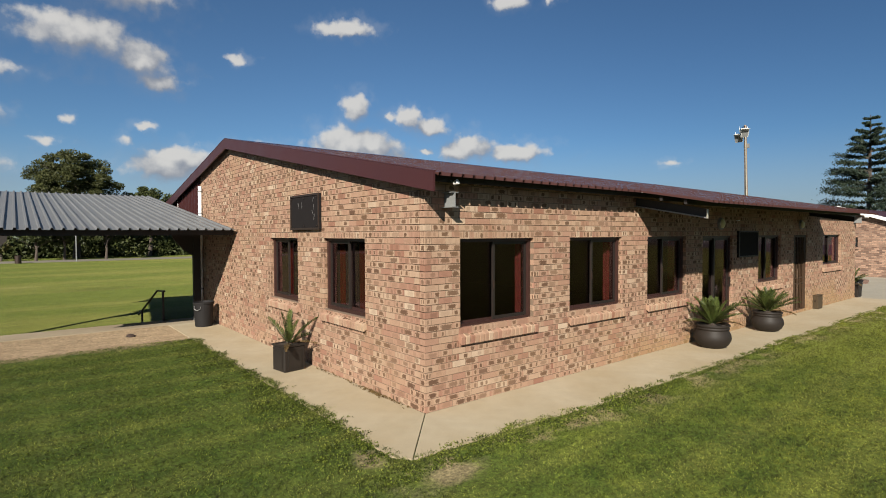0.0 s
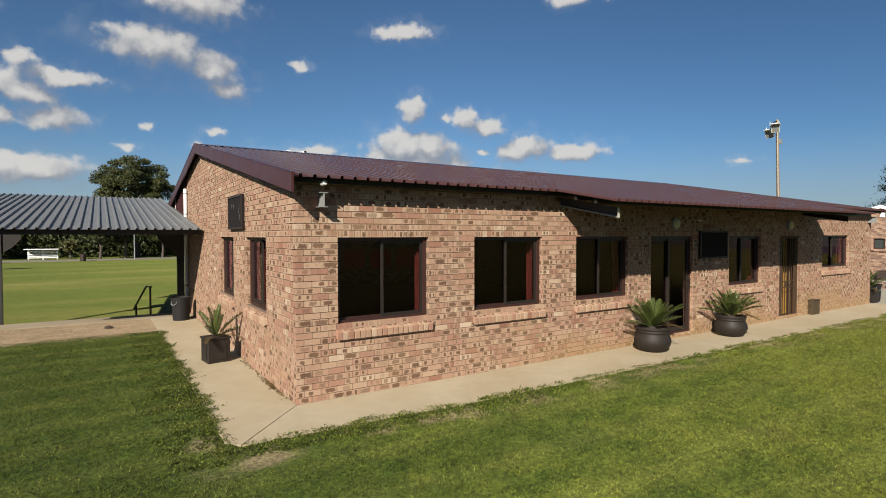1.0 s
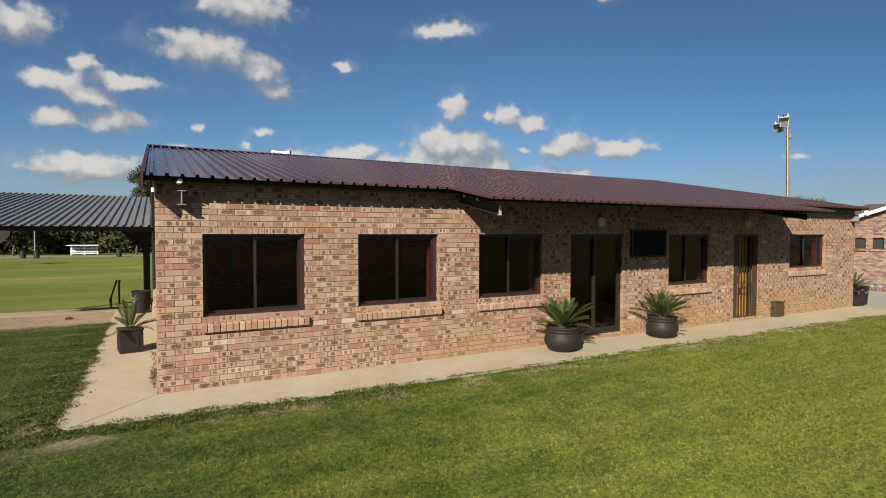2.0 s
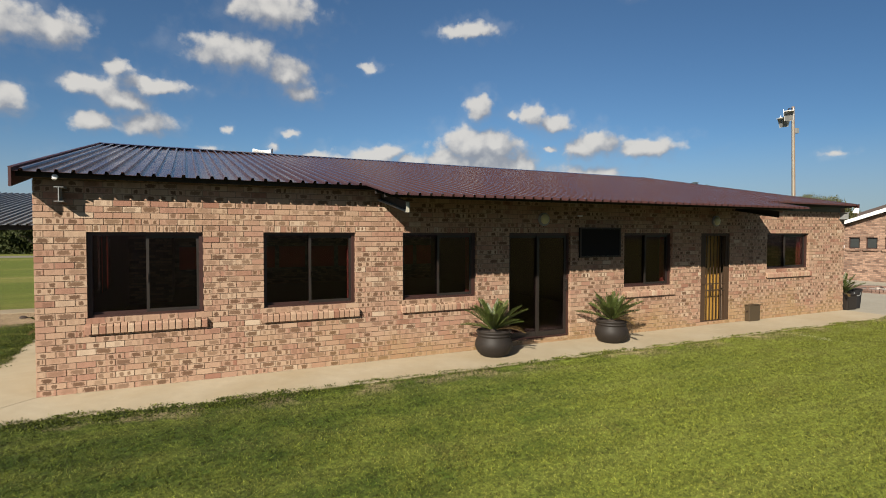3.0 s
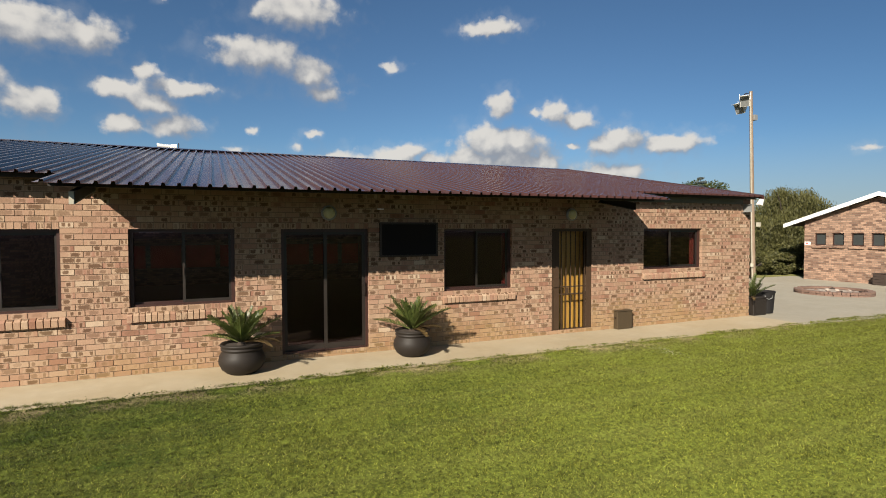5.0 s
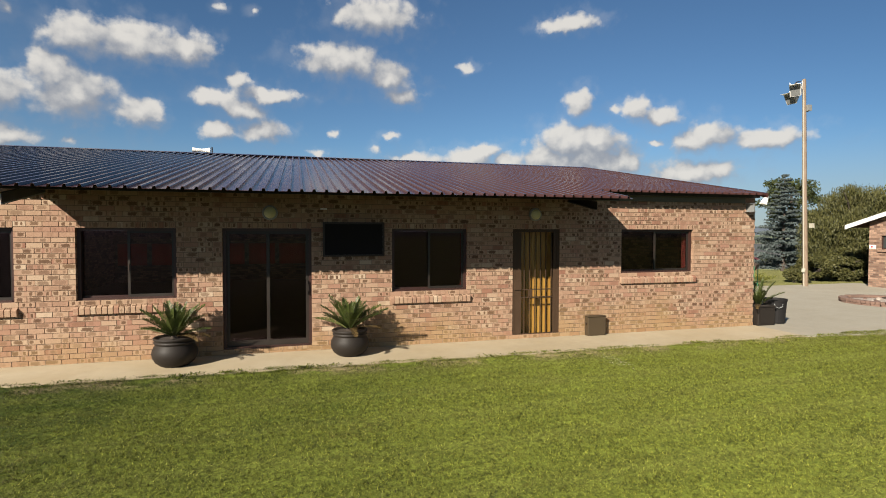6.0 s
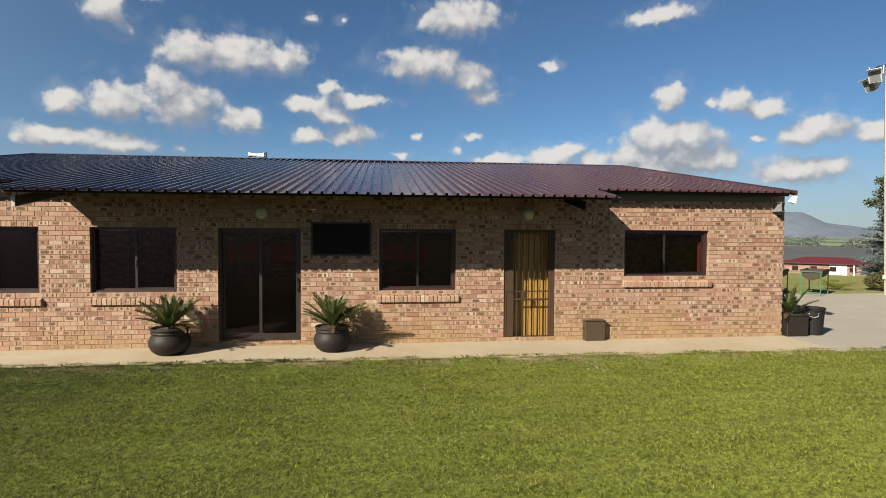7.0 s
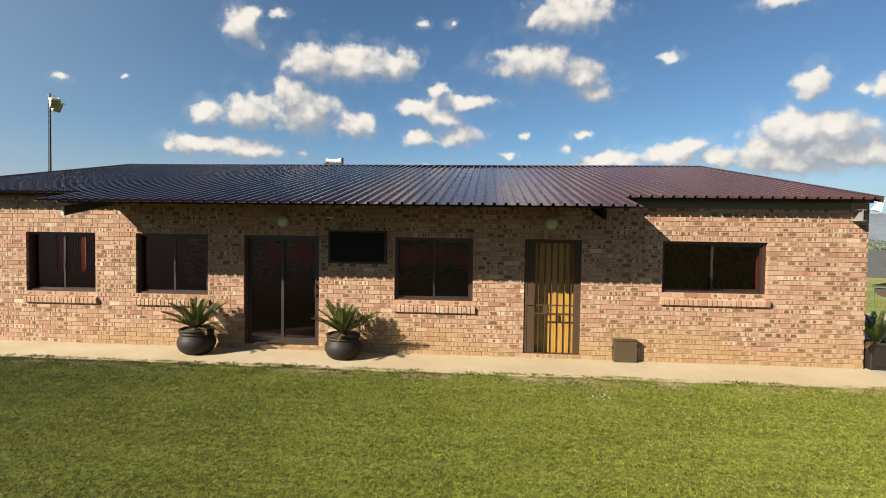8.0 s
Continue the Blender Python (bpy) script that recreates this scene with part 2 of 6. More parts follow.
def make_sheet(name, colour, rough, dirt):
    """Profiled steel roofing, painted, a little chalked and stained down the fall."""
    m, t, b = material(name)
    p = place(t)
    long = noise_of(t, vmath(t, "MULTIPLY", p, (7.0, 0.8, 1.0)), 1.0, 5.0, 0.6)
    small = noise_of(t, p, 30.0, 3.0)
    f = mth(t, "MULTIPLY_ADD", long, 0.5, 0.72)
    c = mix(t, 1.0, colour, node(t, "ShaderNodeCombineColor", {0: f, 1: f, 2: f}).outputs[0], "MULTIPLY")
    c = mix(t, mth(t, "MULTIPLY", mth(t, "GREATER_THAN", small, 0.66), 0.35), c, dirt)
    t.links.new(c, b.inputs["Base Color"])
    t.links.new(mth(t, "MULTIPLY_ADD", long, 0.2, rough - 0.1), b.inputs["Roughness"])
    b.inputs["Specular IOR Level"].default_value = 0.22
    return m


def make_concrete(name, light, dark):
    m, t, b = material(name)
    p = place(t)
    big, mid, small = noise_of(t, p, 0.7, 5.0, 0.6), noise_of(t, p, 5.0, 5.0, 0.65), noise_of(t, p, 70.0, 3.0)
    c = mix(t, node(t, "ShaderNodeMapRange", {0: big, 1: 0.38, 2: 0.68}).outputs[0], light, dark)
    f = mth(t, "MULTIPLY_ADD", mth(t, "ADD", mid, small), 0.28, 0.72)
    t.links.new(mix(t, 1.0, c, node(t, "ShaderNodeCombineColor", {0: f, 1: f, 2: f}).outputs[0], "MULTIPLY"), b.inputs["Base Color"])
    b.inputs["Roughness"].default_value = 0.9
    bump(t, b, mth(t, "ADD", mid, small), 0.4, 0.006)
    return m


def tufts(t, p):
    """Fine unevenness of mown grass: tufts, and streaks left along the mower's way."""
    clump = smooth_step(t, noise_of(t, p, 24.0, 5.0, 0.75), 0.28, 0.72)
    streak = noise_of(t, vmath(t, "MULTIPLY", p, (1.2, 7.0, 1.0)), 1.0, 4.0, 0.65)
    return mth(t, "MULTIPLY_ADD", clump, 0.55, mth(t, "MULTIPLY", streak, 0.45))


def make_ground():
    """Mown lawn near the building, bare earth strip, playing field, and farmland beyond."""
    m, t, b = material("lawn_and_fields")
    p = place(t)
    s = node(t, "ShaderNodeSeparateXYZ", {0: p})
    x, y = s.outputs[0], s.outputs[1]
    big, mid, small = noise_of(t, p, 0.35, 4.0, 0.6), noise_of(t, p, 2.2, 5.0, 0.65), noise_of(t, p, 45.0, 4.0, 0.7)
    lush = mix(t, smooth_step(t, mid, 0.35, 0.7), (0.033, 0.055, 0.0081), (0.058, 0.076, 0.0144))
    dry = mix(t, mid, (0.113, 0.128, 0.0219), (0.086, 0.109, 0.0155))
    paling = mth(t, "MULTIPLY", mth(t, "MULTIPLY_ADD", smooth_step(t, y, -2.5, -6.0), 0.4, mth(t, "MULTIPLY_ADD", smooth_step(t, x, -1.0, 1.0), 0.28, mth(t, "SUBTRACT", smooth_step(t, x, 3.0, 16.0), 0.28))), 0.40)
    c = mix(t, smooth_step(t, mth(t, "ADD", paling, mth(t, "MULTIPLY_ADD", mid, 0.5, mth(t, "MULTIPLY", big, 0.7))), 0.52, 0.82), lush, dry)
    # mowing bands along the building
    band = mth(t, "SINE", mth(t, "MULTIPLY", mth(t, "MULTIPLY_ADD", noise_of(t, p, 0.5), 0.5, y), 6.5))
    c = mix(t, mth(t, "MULTIPLY_ADD", band, 0.10, 0.10), c, (0.104, 0.110, 0.0242))
    # playing field, paler and worn
    field = mth(t, "MULTIPLY", smooth_step(t, y, 10.6, 11.5), smooth_step(t, x, 30.0, 20.0))
    worn = mix(t, smooth_step(t, noise_of(t, vmath(t, "MULTIPLY", p, (0.05, 0.22, 0.2)), 1.0, 5.0, 0.65), 0.42, 0.66), (0.080, 0.098, 0.018), (0.122, 0.124, 0.030))
    # a worn pale line and a darker green-brown patch on the field
    pale = mth(t, "MULTIPLY", smooth_step(t, mth(t, "ABSOLUTE", mth(t, "ADD", mth(t, "MULTIPLY_ADD", mid, 1.6, -33.4), y)), 0.9, 0.2), smooth_step(t, x, -2.2, -4.0))
    worn = mix(t, mth(t, "MULTIPLY", pale, 0.5), worn, (0.19, 0.165, 0.062))
    dark_patch = vmath(t, "LENGTH", vmath(t, "MULTIPLY", vmath(t, "SUBTRACT", p, (-0.6, 28.7, -0.65)), (0.35, 0.8, 0.0)))
    worn = mix(t, mth(t, "MULTIPLY", smooth_step(t, mth(t, "MULTIPLY_ADD", mid, 1.2, dark_patch), 1.6, 0.8), 0.45), worn, (0.055, 0.060, 0.012))
    c = mix(t, field, c, worn)
    # the slope behind the yard, tired and olive
    slope = mth(t, "MULTIPLY", smooth_step(t, x, 22.0, 27.0), smooth_step(t, y, 7.0, 8.2))
    c = mix(t, mth(t, "MULTIPLY", slope, 0.85), c, mix(t, smooth_step(t, noise_of(t, vmath(t, "MULTIPLY", p, (0.06, 0.5, 0.2)), 1.0, 5.0, 0.65), 0.4, 0.62), (0.082, 0.082, 0.028), (0.118, 0.108, 0.044)))
    # far farmland in patches, distance haze mixed into the colours
    far = smooth_step(t, vmath(t, "LENGTH", p), 190.0, 330.0)
    patch = node(t, "ShaderNodeTexVoronoi", {"Vector": vmath(t, "MULTIPLY", p, (0.0022, 0.0045, 0.0)), "Scale": 1.0})
    farm = ramp(t, node(t, "ShaderNodeSeparateXYZ", {0: patch.outputs["Color"]}).outputs[0],
                [(0.0, (0.055, 0.065, 0.058)), (0.3, (0.085, 0.115, 0.064)), (0.55, (0.115, 0.138, 0.080)), (0.8, (0.068, 0.080, 0.066)), (1.0, (0.155, 0.142, 0.100))])
    c = mix(t, far, c, farm)
    # a ploughed field at the foot of the slope
    ploughed = mth(t, "MULTIPLY", smooth_step(t, vmath(t, "LENGTH", p), 255.0, 275.0), smooth_step(t, vmath(t, "LENGTH", p), 900.0, 850.0))
    c = mix(t, mth(t, "MULTIPLY", ploughed, 0.9), c, mix(t, noise_of(t, p, 0.02, 4.0), (0.030, 0.029, 0.034), (0.045, 0.044, 0.048)))
    # bare earth: strip before the shelter, and worn spots by the path
    strip = mth(t, "MULTIPLY", mth(t, "MULTIPLY", smooth_step(t, mth(t, "MULTIPLY_ADD", mid, 0.9, y), 7.3, 7.9), smooth_step(t, y, 10.6, 10.3)), smooth_step(t, x, -0.6, -1.0))
    edge_y = mth(t, "MULTIPLY", mth(t, "MULTIPLY", smooth_step(t, y, -1.9, -1.45), smooth_step(t, y, -1.1, -1.25)), mth(t, "MULTIPLY", smooth_step(t, x, -1.7, -1.0), smooth_step(t, mth(t, "MULTIPLY_ADD", small, 0.3, noise_of(t, p, 0.9, 3.0)), 0.60, 0.72)))
    spot = vmath(t, "LENGTH", vmath(t, "MULTIPLY", vmath(t, "SUBTRACT", p, (-0.8, -1.5, 0.0)), (1.3, 3.0, 0.0)))
    spot = smooth_step(t, mth(t, "MULTIPLY_ADD", mid, 1.2, spot), 1.35, 0.85)
    tip = smooth_step(t, mth(t, "MULTIPLY_ADD", mid, 1.2, vmath(t, "LENGTH", vmath(t, "MULTIPLY", vmath(t, "SUBTRACT", p, (-1.25, -0.72, 0.0)), (3.2, 2.2, 0.0)))), 1.4, 0.8)
    spot = mth(t, "MAXIMUM", spot, tip)
    bare = mth(t, "MAXIMUM", strip, mth(t, "MAXIMUM", mth(t, "MULTIPLY", edge_y, 0.7), mth(t, "MULTIPLY", spot, 0.6)))
    c = mix(t, bare, c, mix(t, mid, (0.15, 0.104, 0.064), (0.285, 0.218, 0.140)))
    f = mth(t, "MULTIPLY_ADD", small, 1.7, mth(t, "MULTIPLY_ADD", tufts(t, p), 1.9, -0.82))
    c = mix(t, 1.0, c, node(t, "ShaderNodeCombineColor", {0: f, 1: f, 2: f}).outputs[0], "MULTIPLY")
    t.links.new(c, b.inputs["Base Color"])
    b.inputs["Roughness"].default_value = 0.95
    b.inputs["Diffuse Roughness"].default_value = 1.0
    b.inputs["Specular IOR Level"].default_value = 0.15
    bump(t, b, small, 0.8, 0.03)
    return m


def make_leaf(name, a, b_, through_light=0.25, rough=0.55):
    m, t, b = material(name)
    r = any_random(t)
    p = place(t)
    c = mix(t, r, a, b_)
    f = mth(t, "MULTIPLY_ADD", noise_of(t, p, 1.4, 3.0), 0.9, 0.55)
    c = mix(t, 1.0, c, node(t, "ShaderNodeCombineColor", {0: f, 1: f, 2: f}).outputs[0], "MULTIPLY")
    t.links.new(c, b.inputs["Base Color"])
    b.inputs["Roughness"].default_value = rough
    b.inputs["Specular IOR Level"].default_value = 0.3
    leaf = node(t, "ShaderNodeBsdfTranslucent", {0: c})
    both = node(t, "ShaderNodeMixShader", {0: through_light, 1: b.outputs[0], 2: leaf.outputs[0]})
    t.links.new(both.outputs[0], t.nodes["Material Output"].inputs[0])
    return m


def make_grass():
    """Blades: green, yellowing in drier patches, further east and away from the hall."""
    m, t, b = material("grass_blades")
    r = any_random(t)
    p = place(t)
    big, mid = noise_of(t, p, 0.35, 4.0, 0.6), noise_of(t, p, 2.2, 5.0, 0.65)
    lush = mix(t, r, (0.039, 0.057, 0.0075), (0.080, 0.096, 0.014))
    dry = mix(t, r, (0.078, 0.093, 0.011), (0.138, 0.142, 0.024))
    axes = node(t, "ShaderNodeSeparateXYZ", {0: p}).outputs
    paling = mth(t, "MULTIPLY", mth(t, "MULTIPLY_ADD", mth(t, "SUBTRACT", smooth_step(t, axes[1], -2.5, -6.0), smooth_step(t, axes[1], -3.4, -1.6)), 0.45, mth(t, "MULTIPLY_ADD", smooth_step(t, axes[0], -1.0, 1.0), 0.28, mth(t, "SUBTRACT", smooth_step(t, axes[0], 3.0, 16.0), 0.28))), 0.40)
    c = mix(t, smooth_step(t, mth(t, "ADD", paling, mth(t, "MULTIPLY_ADD", mid, 0.5, mth(t, "MULTIPLY", big, 0.7))), 0.50, 0.82), lush, dry)
    band = mth(t, "SINE", mth(t, "MULTIPLY", mth(t, "MULTIPLY_ADD", noise_of(t, p, 0.5), 0.5, node(t, "ShaderNodeSeparateXYZ", {0: p}).outputs[1]), 6.5))
    c = mix(t, mth(t, "MULTIPLY", smooth_step(t, band, 0.2, 1.0), 0.35), c, (0.162, 0.167, 0.0400))
    # thin, strawy patches
    straw = smooth_step(t, noise_of(t, p, 0.9, 5.0, 0.7), 0.53, 0.72)
    straw = mth(t, "MULTIPLY", straw, smooth_step(t, node(t, "ShaderNodeSeparateXYZ", {0: p}).outputs[0], -1.0, 3.0))
    c = mix(t, mth(t, "MULTIPLY", straw, 0.45), c, (0.121, 0.101, 0.0346))
    f = mth(t, "MULTIPLY", mth(t, "MULTIPLY_ADD", tufts(t, p), 2.7, -0.25), mth(t, "MULTIPLY_ADD", mth(t, "MULTIPLY", r, r), 1.35, 0.5))
    c = mix(t, 1.0, c, node(t, "ShaderNodeCombineColor", {0: f, 1: f, 2: f}).outputs[0], "MULTIPLY")
    t.links.new(c, b.inputs["Base Color"])
    b.inputs["Roughness"].default_value = 0.6
    b.inputs["Diffuse Roughness"].default_value = 1.0
    b.inputs["Specular IOR Level"].default_value = 0.25
    leaf = node(t, "ShaderNodeBsdfTranslucent", {0: c})
    both = node(t, "ShaderNodeMixShader", {0: 0.3, 1: b.outputs[0], 2: leaf.outputs[0]})
    t.links.new(both.outputs[0], t.nodes["Material Output"].inputs[0])
    return m


def make_glass():
    """A dark-tinted pane: mirror reflection, stronger at a slant, over a tinted see-through body."""
    m, t, b = material("tinted_glass")
    clear = node(t, "ShaderNodeBsdfTransparent", {0: (0.80, 0.76, 0.74, 1)})
    shine = node(t, "ShaderNodeBsdfGlossy", {0: (0.95, 0.70, 0.88, 1), 1: 0.01})
    slant = node(t, "ShaderNodeLayerWeight", {0: 0.5}).outputs["Facing"]
    gloss = mth(t, "MULTIPLY_ADD", mth(t, "POWER", slant, 5.0), 0.9, 0.035)
    both = node(t, "ShaderNodeMixShader", {0: gloss, 1: clear.outputs[0], 2: shine.outputs[0]})
    t.links.new(both.outputs[0], t.nodes["Material Output"].inputs[0])
    return m


def make_timber(name, light, dark):
    m, t, b = material(name)
    p = place(t)
    grain = noise_of(t, vmath(t, "MULTIPLY", p, (60.0, 60.0, 2.5)), 1.0, 4.0, 0.6)
    t.links.new(mix(t, smooth_step(t, grain, 0.3, 0.75), light, dark), b.inputs["Base Color"])
    b.inputs["Roughness"].default_value = 0.42
    bump(t, b, grain, 0.3, 0.002)
    return m


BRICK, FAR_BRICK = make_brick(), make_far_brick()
LIGHT_MORTAR = plain("light_mortar", (0.185, 0.135, 0.091), 0.95, vary=0.3, scale=3.0, fine=90.0)
MORTAR = plain("mortar", (0.148, 0.102, 0.068), 0.95, vary=0.3, scale=3.0, fine=90.0, bumps=0.003)
ROOF_RED = make_sheet("maroon_roof_sheet", (0.056, 0.0248, 0.0208), 0.14, (0.069, 0.0374, 0.0317))
ROOF_GREY = make_sheet("grey_roof_sheet", (0.144, 0.147, 0.150), 0.5, (0.098, 0.090, 0.081))
MAROON = plain("maroon_painted_steel", (0.0448, 0.0121, 0.0115), 0.42, vary=0.25, scale=2.0)
BRONZE = plain("bronze_aluminium", (0.0416, 0.0184, 0.0144), 0.45, metal=0.2, vary=0.2)
DARK_STEEL = plain("dark_brown_steel", (0.0336, 0.0208, 0.0144), 0.5, metal=0.3, vary=0.25)
GATE_PAINT = plain("brown_gate_paint", (0.052, 0.031, 0.018), 0.6, vary=0.3, specular=0.2)
GREY_STEEL = plain("galvanised_steel", (0.207, 0.213, 0.207), 0.55, metal=0.15, vary=0.25)
DARK_WOOD = plain("dark_stained_timber", (0.0162, 0.0126, 0.0104), 0.7, vary=0.35, bumps=0.002)
WHITE = plain("white_paint", (0.78, 0.77, 0.74), 0.5, vary=0.15)
BLACK = plain("black_plastic", (0.014, 0.013, 0.013), 0.65, vary=0.3, specular=0.2)
POT = plain("charcoal_glazed_clay", (0.020, 0.016, 0.013), 0.58, vary=0.35, scale=4.0, bumps=0.001, specular=0.22)
DUSTY = make_concrete("dusty_concrete", (0.235, 0.185, 0.12), (0.285, 0.235, 0.16))
SOIL = plain("potting_soil", (0.0288, 0.0202, 0.0144), 0.95, vary=0.5, bumps=0.01)
BOARD = plain("black_notice_board", (0.013, 0.011, 0.011), 0.9, vary=0.4, specular=0.12)
CHALK = plain("worn_paint_scratch", (0.162, 0.162, 0.155), 0.9)
CONCRETE = make_concrete("path_concrete", (0.325, 0.262, 0.165), (0.37, 0.312, 0.215))
PAVING = make_concrete("yard_paving", (0.275, 0.245, 0.187), (0.305, 0.275, 0.215))
# the room's dimness is put into its wall, ceiling and floor colours
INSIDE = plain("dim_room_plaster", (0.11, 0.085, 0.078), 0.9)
INSIDE_FLOOR = plain("dimmed_floor_tiles", (0.016, 0.0125, 0.011), 0.5)
CURTAIN = plain("maroon_curtain", (0.20, 0.036, 0.034), 0.85, vary=0.3)
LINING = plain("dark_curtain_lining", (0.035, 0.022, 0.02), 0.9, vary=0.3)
RED_MARK = plain("red_paint", (0.5, 0.05, 0.05), 0.6)
DOOR_WOOD = make_timber("varnished_yellow_timber", (0.357, 0.207, 0.0432), (0.242, 0.115, 0.0230))
POLE_WOOD = make_timber("weathered_pole_timber", (0.23, 0.17, 0.12), (0.13, 0.09, 0.06))
BOX_PAINT = plain("olive_brown_paint", (0.054, 0.0380, 0.0207), 0.7, specular=0.25)
OLIVE_GLASS = plain("dusty_olive_glass", (0.42, 0.395, 0.21), 0.4, vary=0.3)
LAMP_GLASS = plain("frosted_lamp_glass", (0.357, 0.334, 0.265), 0.35)
OLIVE_PAINT = plain("olive_board_paint", (0.085, 0.078, 0.055), 0.7, vary=0.35)
GREY_PANE = plain("grey_pane_glass", (0.042, 0.046, 0.045), 0.16, vary=0.4, scale=2.0)
BEAM_PAINT = plain("grey_green_beam_paint", (0.0259, 0.0259, 0.0230), 0.6, vary=0.3)
RED_CURTAIN = make_leaf("thin_red_curtain", (0.33, 0.075, 0.052), (0.37, 0.085, 0.056), 0.8)
GREEN_STEEL = plain("green_painted_steel", (0.0173, 0.126, 0.052), 0.5)
RUST = plain("rusted_steel", (0.036, 0.022, 0.016), 0.8, vary=0.5, scale=9.0)
GLASS = make_glass()
GROUND = make_ground()
GRASS = make_grass()
CYCAD = make_leaf("cycad_leaf", (0.034, 0.052, 0.012), (0.088, 0.105, 0.027), 0.2, 0.4)
CYCAD_DRY = make_leaf("dry_cycad_leaf", (0.138, 0.092, 0.0346), (0.092, 0.058, 0.0230), 0.2)
LEAF_DARK = make_leaf("dark_tree_leaf", (0.034, 0.046, 0.015), (0.074, 0.086, 0.027))
LEAF_WILLOW = make_leaf("pepper_tree_leaf", (0.050, 0.054, 0.018), (0.125, 0.118, 0.040), 0.3)
LEAF_YELLOW = make_leaf("yellow_green_leaf", (0.16, 0.17, 0.03), (0.24, 0.23, 0.05), 0.3)
LEAF_OLIVE = make_leaf("olive_tree_leaf", (0.036, 0.045, 0.014), (0.085, 0.090, 0.030))
LEAF_CEDAR = make_leaf("cedar_leaf", (0.0184, 0.0317, 0.0196), (0.0374, 0.054, 0.0317), 0.1)
LEAF_BLUE = make_leaf("blue_conifer_leaf", (0.058, 0.078, 0.072), (0.098, 0.115, 0.110), 0.1)
ASHY = plain("ashy_brick", (0.155, 0.095, 0.072), 0.95, vary=0.6)
ASH = plain("wood_ash", (0.30, 0.25, 0.21), 0.95, vary=0.6, scale=9.0)
BARK = plain("grey_bark", (0.069, 0.054, 0.0432), 0.95, vary=0.5, bumps=0.01)


# ---- building blocks ----
def thing(name, at=(0, 0, 0), turn=0.0, label="", category="", group="", kind=""):
    ob = new(name)
    ob.matrix_basis = pose(*at, 0, 0, turn)
    ob.empty_display_size = 0.2
    return tagged(ob, label, category, group, kind)


def link_mesh(name, me, mat, parent=None, label=""):
    me.materials.append(mat)
    ob = new(name, me)
    ob.parent = parent
    return tagged(ob, label)


def part(name, bm, mat, parent=None, label="", smooth=False):
    """Links a bmesh as one mesh object under a thing or under a part."""
    me = bpy.data.meshes.new(name)
    bm.normal_update()
    bm.to_mesh(me)
    bm.free()
    if smooth:
        me.shade_smooth()
    return link_mesh(name, me, mat, parent, label)


def box(bm, x0, x1, y0, y1, z0, z1, bevel=0.0):
    vs = [bm.verts.new((x, y, z)) for x in (x0, x1) for y in (y0, y1) for z in (z0, z1)]
    made = [bm.faces.new([vs[i] for i in f]) for f in ((0, 1, 3, 2), (4, 6, 7, 5), (0, 4, 5, 1), (2, 3, 7, 6), (0, 2, 6, 4), (1, 5, 7, 3))]
    if bevel:
        bmesh.ops.bevel(bm, geom=list({e for f in made for e in f.edges}), offset=bevel, segments=1, affect="EDGES")
    return bm


def boxes(*all_):
    bm = bmesh.new()
    for b in all_:
        box(bm, *b)
    return bm


def tube(bm, path, radii, sides=8, cap=True):
    """A round bar along a path, with a radius at each point."""
    rings = []
    path = [Vector(p) for p in path]
    for i, p in enumerate(path):
        way = (path[min(i + 1, len(path) - 1)] - path[max(i - 1, 0)]).normalized()
        side = way.orthogonal().normalized() if abs(way.z) > 0.99 or i == 0 and not rings else way.cross(Vector((0, 0, 1))).normalized()
        if side.length < 0.5:
            side = way.orthogonal().normalized()
        up = way.cross(side)
        r = radii[i] if isinstance(radii, (list, tuple)) else radii
        rings.append([bm.verts.new(p + side * (r * math.cos(2 * math.pi * k / sides)) + up * (r * math.sin(2 * math.pi * k / sides))) for k in range(sides)])
    for a, b in zip(rings, rings[1:]):
        for k in range(sides):
            bm.faces.new((a[k], a[(k + 1) % sides], b[(k + 1) % sides], b[k]))
    if cap:
        bm.faces.new(rings[0][::-1])
        bm.faces.new(rings[-1])
    return bm


def lathe(bm, profile, sides=32, at=(0, 0)):
    """A turned shape from radius and height pairs."""
    rings = [[bm.verts.new((at[0] + r * math.cos(2 * math.pi * k / sides), at[1] + r * math.sin(2 * math.pi * k / sides), z)) for k in range(sides)] for r, z in profile]
    for a, b in zip(rings, rings[1:]):
        for k in range(sides):
            bm.faces.new((a[k], a[(k + 1) % sides], b[(k + 1) % sides], b[k]))
    bm.faces.new(rings[0][::-1])
    bm.faces.new(rings[-1])
    return bm


def prism(bm, points, axis, a, b):
    """A polygon given in the two other axes, drawn out along one axis from a to b."""
    def at(p, v):
        return {"x": (v, p[0], p[1]), "y": (p[0], v, p[1]), "z": (p[0], p[1], v)}[axis]
    lo, hi = [bm.verts.new(at(p, a)) for p in points], [bm.verts.new(at(p, b)) for p in points]
    n = len(points)
    bm.faces.new(lo[::-1])
    bm.faces.new(hi)
    for k in range(n):
        bm.faces.new((lo[k], lo[(k + 1) % n], hi[(k + 1) % n], hi[k]))
    bmesh.ops.recalc_face_normals(bm, faces=bm.faces)
    return bm


